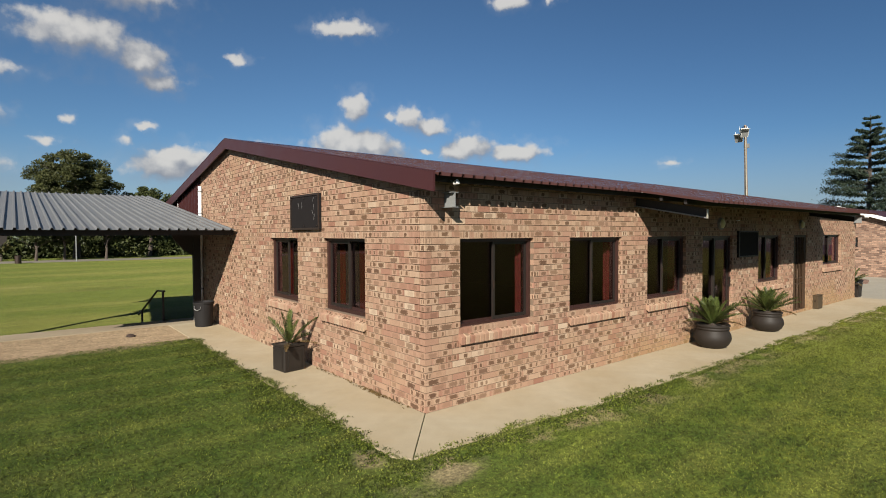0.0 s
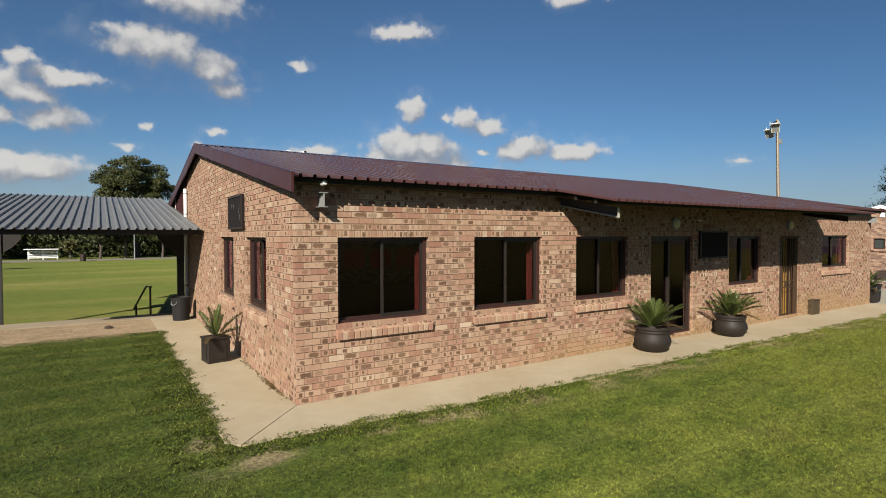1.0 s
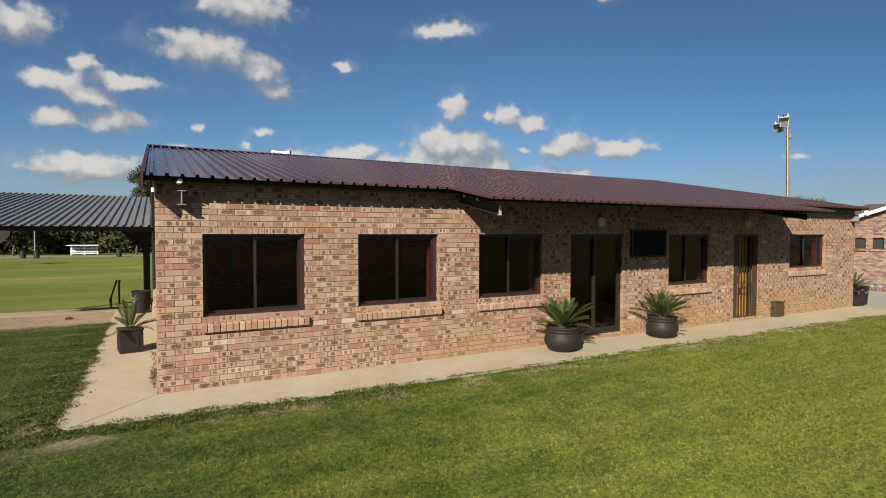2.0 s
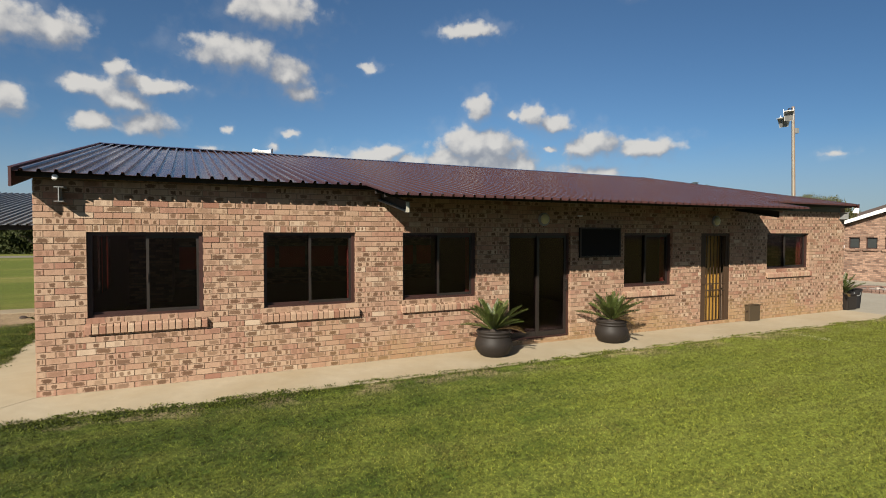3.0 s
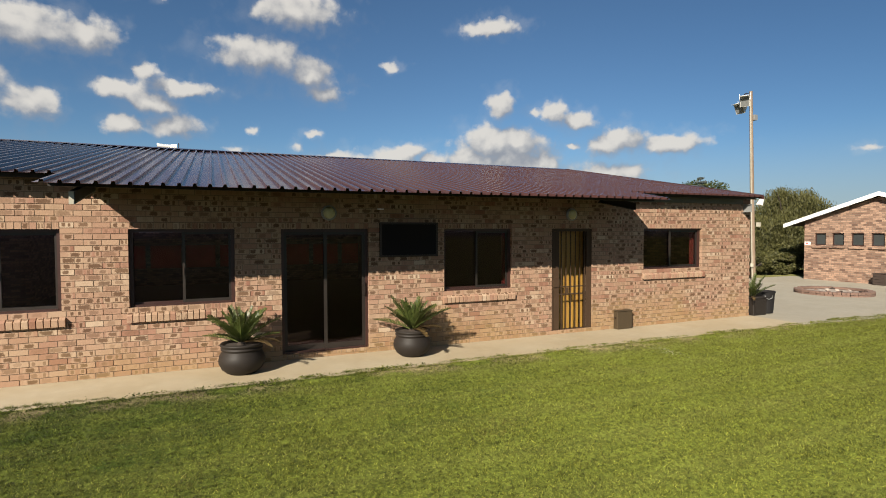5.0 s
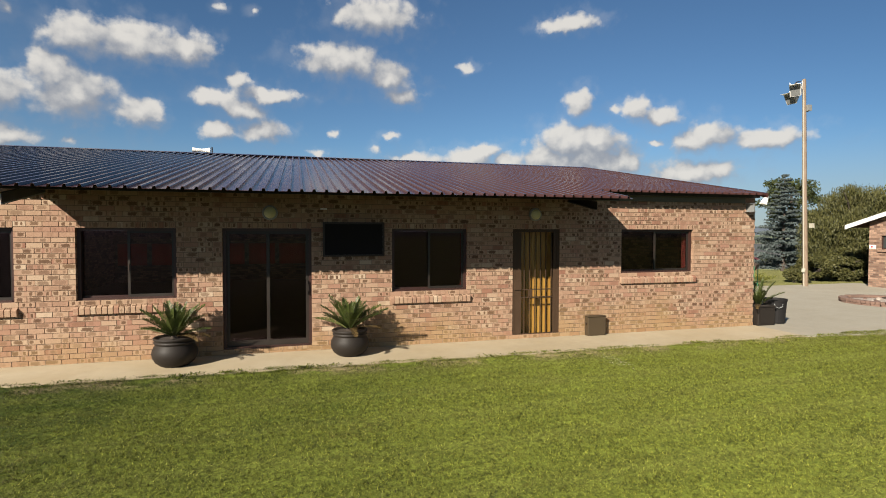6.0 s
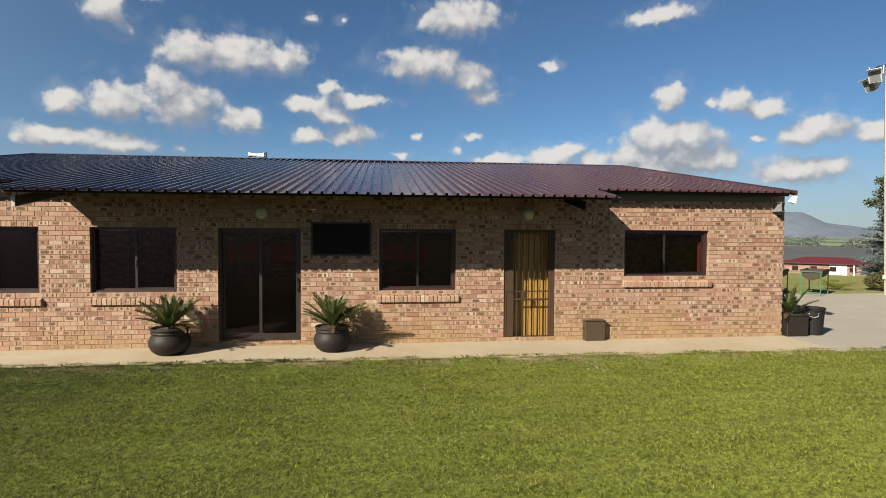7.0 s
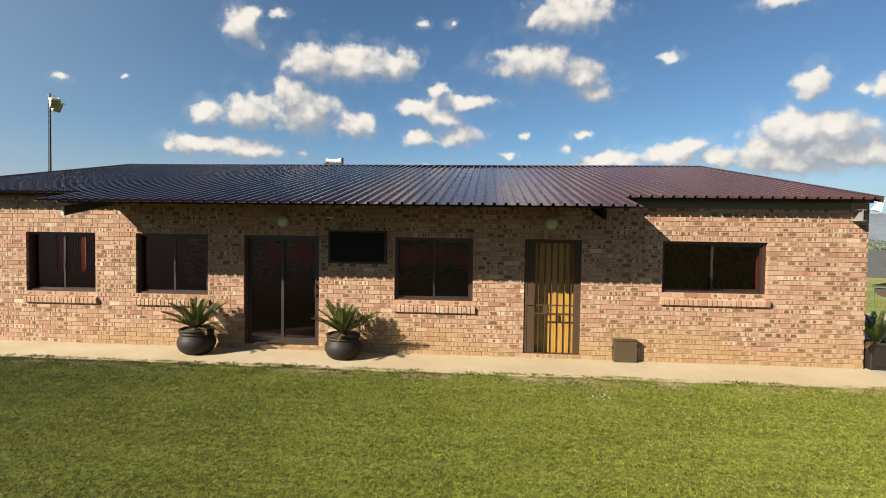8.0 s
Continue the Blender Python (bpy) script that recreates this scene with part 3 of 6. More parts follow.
def quads_mesh(name, corners):
    """A mesh of separate four-cornered faces from an array n x 4 x 3."""
    n = len(corners)
    me = bpy.data.meshes.new(name)
    me.vertices.add(4 * n)
    me.vertices.foreach_set("co", np.asarray(corners, dtype=np.float32).ravel())
    me.loops.add(4 * n)
    me.loops.foreach_set("vertex_index", np.arange(4 * n, dtype=np.int32))
    me.polygons.add(n)
    me.polygons.foreach_set("loop_start", np.arange(0, 4 * n, 4, dtype=np.int32))
    me.update(calc_edges=True)
    me.validate()
    return me


# ---- ground ----
FIELD = -0.65


def step(v, lo, hi):
    k = min(max((v - lo) / (hi - lo), 0.0), 1.0)
    return k * k * (3 - 2 * k)


def ground_z(x, y):
    """Height of the land: level round the building, lower at the playing field, falling away to the east."""
    z = -0.02 - 0.6 * step(y, 10.5, 11.8) * step(x, 30.0, 20.0)
    z -= 0.0105 * min(max(x - 19.26, 0.0), 15.0)
    z -= 0.06 * max(0.0, min(0.75 * x + 0.66 * y - 36.0, 230.0)) * step(x, 22.0, 40.0)
    return z


def graded(lo, hi, pace, reach):
    """Grid lines: even between lo and hi, ever wider out to reach."""
    inner = list(np.arange(lo, hi + pace / 2, pace))
    out, gap = [], pace
    v = hi
    while v < reach:
        gap *= 1.28
        v += gap
        out.append(v)
    low, gap, v = [], pace, lo
    while v > -reach:
        gap *= 1.28
        v -= gap
        low.append(v)
    return low[::-1] + inner + out


def build_ground():
    xs, ys = graded(-12.0, 42.0, 0.75, 4400.0), graded(-14.0, 18.0, 0.4, 4400.0)
    verts = [(x, y, ground_z(x, y) + (0.012 * noise.noise(Vector((x * 0.9, y * 0.9, 0))) if abs(x) < 60 and abs(y) < 60 else 0)) for x in xs for y in ys]
    n = len(ys)
    faces = [(i * n + j, (i + 1) * n + j, (i + 1) * n + j + 1, i * n + j + 1) for i in range(len(xs) - 1) for j in range(n - 1)]
    me = bpy.data.meshes.new("ground")
    me.from_pydata(verts, [], faces)
    me.shade_smooth()
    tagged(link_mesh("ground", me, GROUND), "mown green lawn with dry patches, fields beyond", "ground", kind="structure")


build_ground()


def slab(name, points, z0, z1, mat, label, category="pavement"):
    bm = prism(bmesh.new(), points, "z", z0, z1)
    return tagged(part(name, bm, mat), label, category, kind="structure")


slab("pavement_south", [(-0.92, -1.02), (0.6, -1.08), (2.0, -1.19), (8.0, -1.25), (19.25, -1.30), (19.25, -0.006), (0.0, -0.006)], -0.14, 0.0, CONCRETE, "pale concrete apron path along the brick wall")
slab("pavement_west", [(-1.06, -0.82), (-0.93, -1.01), (-0.006, 0.006), (-0.006, 9.6), (-1.05, 9.6)], -0.14, -0.001, CONCRETE, "pale concrete path along the gable wall")
slab("pavement_shelter", [(-10.0, 9.61), (-0.006, 9.61), (-0.006, 10.5), (-10.0, 10.5)], -0.7, 0.0, DUSTY, "pale concrete edge of the shelter floor")
yard = slab("pavement_yard", [(19.26, -1.35), (34.0, -2.2), (34.0, 8.55), (28.2, 8.05), (19.26, 7.6)], -0.16, -0.004, PAVING, "pale worn concrete yard paving")
for v in yard.data.vertices:  # the yard drains gently away from the hall
    v.co.z -= 0.0105 * (v.co.x - 19.26)

# ---- the hall: brick walls ----
COURSE, JOINT, LONG, SHORT, DEEP = 0.0875, 0.0105, 0.222, 0.106, 0.106
BASE, HEAD = 0.0, 2.25
LENGTH, RIDGE_Y, RIDGE_Z, FALL, BACK = 19.2, 7.67, 4.56, 0.19, 15.3
WALL = 0.23


def roof_z(y):
    """Height of the roof's lower skin over a line across the building."""
    return RIDGE_Z - FALL * abs(y - RIDGE_Y)


WINDOWS_SOUTH = [(0.598, 2.084, 1.02), (2.962, 4.472, 1.02), (5.337, 6.852, 1.02), (10.613, 12.128, 1.02), (15.629, 17.49, 1.28)]
WINDOWS_WEST = [(1.486, 2.86, 1.06), (3.91, 5.277, 1.06)]
DOORS_SOUTH = [(7.59, 9.12, 0.04), (13.10, 14.16, 0.04)]


def backing(name, along, openings, u0, u1, top, breaks, label):
    """The wall behind the face bricks, whole through its thickness, with its openings left free."""
    openings = [(o[0] - 0.006, o[1] + 0.006, o[2] - 0.006) for o in openings]
    cuts = sorted({u0, u1, *breaks, *(o[0] for o in openings), *(o[1] for o in openings)})
    bm = bmesh.new()
    for a, b in zip(cuts, cuts[1:]):
        gaps = [(o[2], HEAD + 0.012) for o in openings if o[0] < (a + b) / 2 < o[1]]
        z = -0.3
        for lo, hi in gaps:
            spans = [(a, z), (b, z), (b, lo), (a, lo)]
            prism(bm, spans, "y" if along == "x" else "x", 0.007, WALL)
            z = hi
        prism(bm, [(a, z), (b, z), (b, top(b)), (a, top(a))], "y" if along == "x" else "x", 0.007, WALL)
    bmesh.ops.remove_doubles(bm, verts=bm.verts, dist=0.0005)
    return tagged(part(name, bm, MORTAR), label, "wall", kind="structure")


BRICK_FACES = ((0, 1, 3, 2), (4, 6, 7, 5), (0, 4, 5, 1), (2, 3, 7, 6), (0, 2, 6, 4), (1, 5, 7, 3))


def brick_mesh(name, spans):
    """Face bricks, each a block with its own faces mapped from end to end. spans: lo and hi corners."""
    verts, faces, uvs = [], [], []
    for (x0, y0, z0), (x1, y1, z1) in spans:
        k = len(verts)
        outer = [(x, y, z) for x in (x0, x1) for y in (y0, y1) for z in (z0, z1)]
        mid = [(x0 + x1) / 2, (y0 + y1) / 2, (z0 + z1) / 2]
        verts.extend(outer)
        for f in BRICK_FACES:
            faces.append([k + i for i in f])
            pts = [outer[i] for i in f]
            flat_z = len({p[2] for p in pts}) == 1
            if flat_z:
                uvs.extend(((0.02, 0.02), (0.98, 0.02), (0.98, 0.98), (0.02, 0.98)))
                continue
            uspan = [p[0] + p[1] for p in pts]
            lo, hi = min(uspan), max(uspan)
            uvs.extend(((u - lo) / (hi - lo) if hi > lo else 0.5, (p[2] - z0) / (z1 - z0)) for u, p in zip(uspan, pts))
    me = bpy.data.meshes.new(name)
    me.from_pydata(verts, [], faces)
    layer = me.uv_layers.new(name="UVMap")
    layer.data.foreach_set("uv", np.array(uvs, dtype=np.float32).ravel())
    return me


def lay_bricks(wall, along, openings, u0, u1, top, rows, singles, seed):
    """Stretcher-bond courses. singles: whether a brick at (u, z) becomes an object of its own."""
    rng = random.Random(seed)
    joined, own, perps = [], [], []

    def block(a, b, z0, z1, proud):
        lo, hi = (a, -proud, z0), (b, DEEP, z1)
        return (lo, hi) if along == "x" else ((lo[1], lo[0], z0), (hi[1], hi[0], z1))

    for k in range(rows):
        z0 = BASE + k * COURSE
        z1 = z0 + COURSE - JOINT
        at = u0 + (0.0 if k % 2 == 0 else SHORT + JOINT)
        pieces = [] if k % 2 == 0 else [(u0, u0 + SHORT)]
        while at < u1 - 0.03:
            pieces.append((at, min(at + LONG, u1)))
            at += LONG + JOINT
        zm = (z0 + z1) / 2
        free = [(o[0], o[1]) for o in openings if o[2] < zm < o[3]]
        for a, b in pieces:
            rest = [(a, b)]
            for o0, o1 in free:
                rest = [s for r0, r1 in rest for s in ((r0, min(r1, o0)), (max(r0, o1), r1)) if s[1] - s[0] > 0.001]
            for r0, r1 in rest:
                # slivers beside an opening join the next brick
                for o0, o1 in free:
                    if abs(r1 - o0) < 0.001 and r1 - r0 < 0.065:
                        r0 = r1
                    elif o0 - r1 - JOINT < 0.065 and r1 + JOINT < o0:
                        r1 = o0
                    if abs(r0 - o1) < 0.001 and r1 - r0 < 0.065:
                        r1 = r0
                    elif r0 - JOINT - o1 < 0.065 and r0 - JOINT > o1:
                        r0 = o1
                if r1 - r0 < 0.02 or z1 > min(top(r0), top(r1)):
                    continue
                proud = rng.uniform(0.0, 0.004)
                spec = block(r0, r1, z0 + rng.uniform(-0.001, 0.001), z1, proud)
                (own if abs(r1 - r0 - LONG) < 0.001 and singles(r0, z0) else joined).append(spec)
                if not any(abs(r1 - o[0]) < 0.02 for o in free) and r1 < u1 - 0.02:
                    perps.append(block(r1 + 0.0005, r1 + JOINT - 0.0005, z0 + 0.001, z1 - 0.001, rng.uniform(-0.006, -0.002)))
    if perps:
        tagged(link_mesh("mortar_joints", brick_mesh("mortar_joints", perps), LIGHT_MORTAR, wall), kind="stuff")
    me = brick_mesh("brick", [((0, 0, 0), (LONG, DEEP, COURSE - JOINT)) if along == "x" else ((0, 0, 0), (DEEP, LONG, COURSE - JOINT))])
    me.materials.append(BRICK)
    for lo, hi in own:
        ob = new("brick", me)
        ob.parent = wall
        ob.location = lo
    tagged(link_mesh("brickwork", brick_mesh("brickwork", joined), BRICK, wall), kind="stuff")


def lintel_openings(openings):
    """Each opening with the course above its head kept free for the bricks on end."""
    return [(a, b, lo, HEAD + COURSE) for a, b, lo in openings]


def soldiers(parent, along, a, b, z0, z1, name, front, back):
    """A row of bricks on end, each an object of its own."""
    n = max(2, round((b - a) / 0.0866))
    w = (b - a) / n
    span = ((0, 0, 0), (w - JOINT, back - front, z1 - z0)) if along == "x" else ((0, 0, 0), (back - front, w - JOINT, z1 - z0))
    me = brick_mesh(name, [span])
    me.materials.append(BRICK)
    for k in range(n):
        ob = new(name, me)
        ob.parent = parent
        ob.location = (a + k * w, front, z0) if along == "x" else (front, a + k * w, z0)
    bed = (a + 0.002, b - JOINT - 0.002, front + 0.005, back - 0.004, z0 + 0.003, z1 - 0.003)
    part("mortar_bed", boxes(bed if along == "x" else (*bed[2:4], *bed[:2], *bed[4:])), LIGHT_MORTAR, parent)


def sill(parent, along, a, b, z):
    """Bricks on edge, sloping outward under a window, each an object of its own."""
    a, b = a - 0.03, b + 0.06
    n = max(3, round((b - a) / 0.0866))
    w = (b - a) / n
    bm = bmesh.new()
    prism(bm, [(0.10, -0.005), (0.10, -0.12), (-0.055, -0.205), (-0.065, -0.095)], "x", 0.0, w - 0.010)
    bmesh.ops.bevel(bm, geom=list(bm.edges), offset=0.004, segments=1, affect="EDGES")
    layer = bm.loops.layers.uv.new("UVMap")
    for f in bm.faces:
        for l in f.loops:
            l[layer].uv = ((0.1 - l.vert.co.y) / 0.165, l.vert.co.x / w)
    if along == "y":
        bm.transform(Matrix(((0, 1, 0, 0), (1, 0, 0, 0), (0, 0, 1, 0), (0, 0, 0, 1))))
        bmesh.ops.reverse_faces(bm, faces=bm.faces)
    me = bpy.data.meshes.new("sill_brick")
    bm.to_mesh(me)
    bm.free()
    me.materials.append(BRICK)
    for k in range(n):
        ob = new("sill_brick", me)
        ob.parent = parent
        ob.location = (a + k * w, 0, z) if along == "x" else (0, a + k * w, z)
    mortar = bmesh.new()
    prism(mortar, [(0.10, -0.0065), (0.10, -0.1185), (-0.0535, -0.203), (-0.063, -0.0965)], "x", a + 0.004, b - 0.014)
    if along == "y":
        mortar.transform(Matrix(((0, 1, 0, 0), (1, 0, 0, 0), (0, 0, 1, 0), (0, 0, 0, 1))))
        bmesh.ops.reverse_faces(mortar, faces=mortar.faces)
    part("sill_mortar", mortar, LIGHT_MORTAR, parent)


def window(name, along, a, b, z0, label):
    """A sliding bronze aluminium window: outer frame, fixed pane, sliding sash with its pane, brick sill."""
    w = tagged(new(name), label, "window", kind="structure")
    mid, z1 = (a + b) / 2, HEAD

    def bar(bm, u0, u1, d0, d1, lo, hi):
        return box(bm, u0, u1, d0, d1, lo, hi) if along == "x" else box(bm, d0, d1, u0, u1, lo, hi)

    frame_bm = bmesh.new()
    bar(frame_bm, a, a + 0.055, 0.07, 0.18, z0, z1)
    bar(frame_bm, b - 0.055, b, 0.07, 0.18, z0, z1)
    bar(frame_bm, a + 0.055, b - 0.055, 0.07, 0.18, z1 - 0.045, z1)
    bar(frame_bm, a + 0.055, b - 0.055, 0.06, 0.18, z0, z0 + 0.055)
    bar(frame_bm, a + 0.055, b - 0.055, 0.145, 0.18, z0 + 0.055, z0 + 0.085)
    part("window_frame", frame_bm, BRONZE, w, "bronze aluminium frame")
    sash = bmesh.new()
    bar(sash, mid - 0.02, mid + 0.02, 0.108, 0.138, z0 + 0.05, z1 - 0.045)
    bar(sash, b - 0.09, b - 0.055, 0.108, 0.138, z0 + 0.05, z1 - 0.045)
    bar(sash, mid + 0.02, b - 0.09, 0.108, 0.138, z1 - 0.085, z1 - 0.045)
    bar(sash, mid + 0.02, b - 0.09, 0.108, 0.138, z0 + 0.05, z0 + 0.1)
    sash_ob = part("sash", sash, GREY_BRONZE, w, "greyed aluminium sliding sash")
    latch = bmesh.new()
    bar(latch, mid - 0.015, mid + 0.005, 0.094, 0.108, z0 + 0.5, z0 + 0.62)
    part("latch", latch, DARK_STEEL, sash_ob)
    for u0, u1, d in ((a + 0.055, mid - 0.02, 0.155), (mid + 0.02, b - 0.09, 0.123)):
        pane_bm = bmesh.new()
        bar(pane_bm, u0, u1, d, d + 0.004, z0 + 0.05, z1 - 0.045)
        pane = part("pane", pane_bm, GLASS, w)
        pane.visible_shadow = True
    sill(w, along, a, b, z0)
    soldiers(w, along, a - 0.0, b + 0.0, HEAD + 0.004, HEAD + 0.1, "lintel_brick", -0.003, DEEP)
    return w


GREY_BRONZE = plain("weathered_aluminium", (0.0346, 0.0277, 0.0230), 0.45, metal=0.5, vary=0.25)


def south_top(x):
    return roof_z(0.0) - 0.03


def west_top(y):
    return roof_z(y) - 0.07


south_open = [(a, b, z) for a, b, z in WINDOWS_SOUTH + DOORS_SOUTH]
wall_south = backing("wall_south", "x", south_open, 0.012, LENGTH, lambda x: roof_z(0.0) - 0.012, [], "buff and pink flashed face-brick wall with dark smudges")
wall_west = backing("wall_west", "y", WINDOWS_WEST, WALL, 10.45, lambda y: roof_z(y) - 0.02, [RIDGE_Y], "buff and pink flashed face-brick gable wall")
part("return", boxes((0.012, WALL, 0.012, WALL, -0.3, roof_z(0.0) - 0.012)), MORTAR, wall_west)

for i, (a, b, z) in enumerate(WINDOWS_SOUTH):
    window(f"window_{i + 1}", "x", a, b, z, "dark sliding window in bronze aluminium with brick sill" if i < 4 else "small high sliding window in bronze aluminium with brick sill")
for i, (a, b, z) in enumerate(WINDOWS_WEST):
    window(f"window_{i + 6}", "y", a, b, z, "dark sliding window in the gable wall with brick sill")

# plain walls that close the hall
tagged(part("wall_east", prism(bmesh.new(), [(WALL, -0.3), (BACK, -0.3), (BACK, roof_z(BACK) - 0.02), (RIDGE_Y, RIDGE_Z - 0.03), (WALL, roof_z(WALL) - 0.02)], "x", LENGTH - WALL, LENGTH), FAR_BRICK),
       "face-brick end wall of the hall", "wall", kind="structure")
NORTH = [1.6 + 1.3 * k for k in range(13)]
north_spans = [(1.2, LENGTH - WALL, BACK - WALL, BACK, -0.7, 0.78), (1.2, LENGTH - WALL, BACK - WALL, BACK, 1.62, roof_z(BACK) - 0.02)]
north_spans += [(1.2 if k == 0 else NORTH[k - 1] + 1.08, x, BACK - WALL, BACK, 0.78, 1.62) for k, x in enumerate(NORTH)] + [(NORTH[-1] + 1.08, LENGTH - WALL, BACK - WALL, BACK, 0.78, 1.62)]
tagged(part("wall_north", boxes(*north_spans), FAR_BRICK), "face-brick rear wall of the hall", "wall", kind="structure")
tagged(part("wall_northwest", boxes((1.2, 1.43, 10.45, BACK - WALL, -0.7, 3.2), (WALL, 1.43, 10.22, 10.45, -0.3, 3.2)), FAR_BRICK), "shaded brick wall under the shelter", "wall", kind="structure")
tagged(part("floor", boxes((WALL, LENGTH - WALL, WALL, 10.22, -0.1, 0.03), (1.43, LENGTH - WALL, 10.22, BACK - WALL, -0.1, 0.03)), INSIDE_FLOOR), "tiled floor inside the hall, darkened as for a dim room", "floor", kind="structure")
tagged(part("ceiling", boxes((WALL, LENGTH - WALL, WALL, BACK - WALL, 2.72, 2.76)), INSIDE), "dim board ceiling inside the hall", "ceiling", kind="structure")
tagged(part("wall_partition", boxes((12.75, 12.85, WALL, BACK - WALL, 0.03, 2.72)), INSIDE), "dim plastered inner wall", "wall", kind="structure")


# ---- roof ----
PITCH, RIB = 0.187, 0.039


def sheet_mesh(name, ribs, y0, y1, height):
    """One profiled sheet: ribs across x from 0, running from y0 to y1 at the given height over y."""
    prof = []
    for k in range(ribs):
        x = k * PITCH
        prof += [(x, 0.0), (x + 0.066, 0.0), (x + 0.077, RIB), (x + 0.111, RIB), (x + 0.122, 0.0)]
    prof.append((ribs * PITCH, 0.0))
    verts = [(x, y, height(y) + h + t) for t in (0.0, -0.003) for y in (y0, y1) for x, h in prof]
    n = len(prof)
    faces = []
    for k in range(n - 1):
        up = (k, k + 1, n + k + 1, n + k)
        faces += [up, tuple(2 * n + i for i in up[::-1])]
        faces += [(k, 2 * n + k, 2 * n + k + 1, k + 1), (n + k + 1, 3 * n + k + 1, 3 * n + k, n + k)]
    me = bpy.data.meshes.new(name)
    me.from_pydata(verts, [], faces)
    return me


roof = tagged(new("roof"), "low-pitched maroon profiled steel roof with barge boards", "roof", kind="structure")
EAVE, PORCH = -0.37, -1.54
ROOF_X0 = -0.13
PORCH_X0 = ROOF_X0 + 25 * PITCH
SHEETS = {}


def lay_sheet(rib, ribs, y0, y1):
    """One roof sheet from a given rib on; alike sheets share their mesh."""
    if (ribs, y0, y1) not in SHEETS:
        SHEETS[ribs, y0, y1] = sheet_mesh("roof_sheet", ribs, y0, y1, roof_z)
        SHEETS[ribs, y0, y1].materials.append(ROOF_RED)
    ob = new("roof_sheet", SHEETS[ribs, y0, y1])
    ob.parent, ob.location = roof, (ROOF_X0 + rib * PITCH, 0, random.uniform(0, 0.002))


# the sheets over the porch run out further than the others
for first, count, eave in ((0, 25, EAVE), (25, 55, PORCH), (80, 23, EAVE)):
    for r in range(first, first + count, 4):
        lay_sheet(r, min(4, first + count - r), eave, RIDGE_Y)
for r in range(0, 103, 4):
    lay_sheet(r, min(4, 103 - r), RIDGE_Y, BACK + 0.3)
ROOF_X1 = ROOF_X0 + 103 * PITCH
cap = bmesh.new()
prism(cap, [(RIDGE_Y - 0.2, roof_z(RIDGE_Y - 0.2) + RIB + 0.004), (RIDGE_Y, RIDGE_Z + RIB + 0.014), (RIDGE_Y + 0.2, roof_z(RIDGE_Y + 0.2) + RIB + 0.004), (RIDGE_Y, RIDGE_Z + RIB + 0.004)], "x", ROOF_X0 - 0.02, ROOF_X1 + 0.02)
part("ridge_cap", cap, ROOF_RED, roof)


def barge(x0, x1, name, deep):
    bm = bmesh.new()
    top = RIB + 0.004
    for y0, y1 in ((EAVE - 0.02, RIDGE_Y), (RIDGE_Y, BACK + 0.32)):
        prism(bm, [(y0, roof_z(y0) + top), (y1, roof_z(y1) + top), (y1, roof_z(y1) + top - deep), (y0, roof_z(y0) + top - deep)], "x", x0, x1)
        prism(bm, [(y0, roof_z(y0) + top + 0.003), (y1, roof_z(y1) + top + 0.003), (y1, roof_z(y1) + top + 0.012), (y0, roof_z(y0) + top + 0.012)], "x", min(x0, x0 - 0.005), max(x1, x1 + 0.02))
    part(name, bm, MAROON if deep > 0.2 else ROOF_RED, roof, "maroon steel barge board")


barge(ROOF_X0 - 0.03, ROOF_X0, "barge_board", 0.24)
barge(ROOF_X1, ROOF_X1 + 0.03, "barge_board", 0.09)
# timber under the eaves and the porch
for y in (-0.2, RIDGE_Y - 3.0):
    part("purlin", prism(bmesh.new(), [(y, roof_z(y) - 0.008), (y + 0.05, roof_z(y + 0.05) - 0.008), (y + 0.05, roof_z(y) - 0.085), (y, roof_z(y) - 0.085)], "x", ROOF_X0, ROOF_X1), DARK_WOOD, roof)
for y in (PORCH + 0.42, PORCH + 0.85):
    part("purlin", prism(bmesh.new(), [(y, roof_z(y) - 0.02), (y + 0.05, roof_z(y + 0.05) - 0.02), (y + 0.05, roof_z(y) - 0.09), (y, roof_z(y) - 0.09)], "x", PORCH_X0 + 0.06, 14.82), DARK_WOOD, roof)


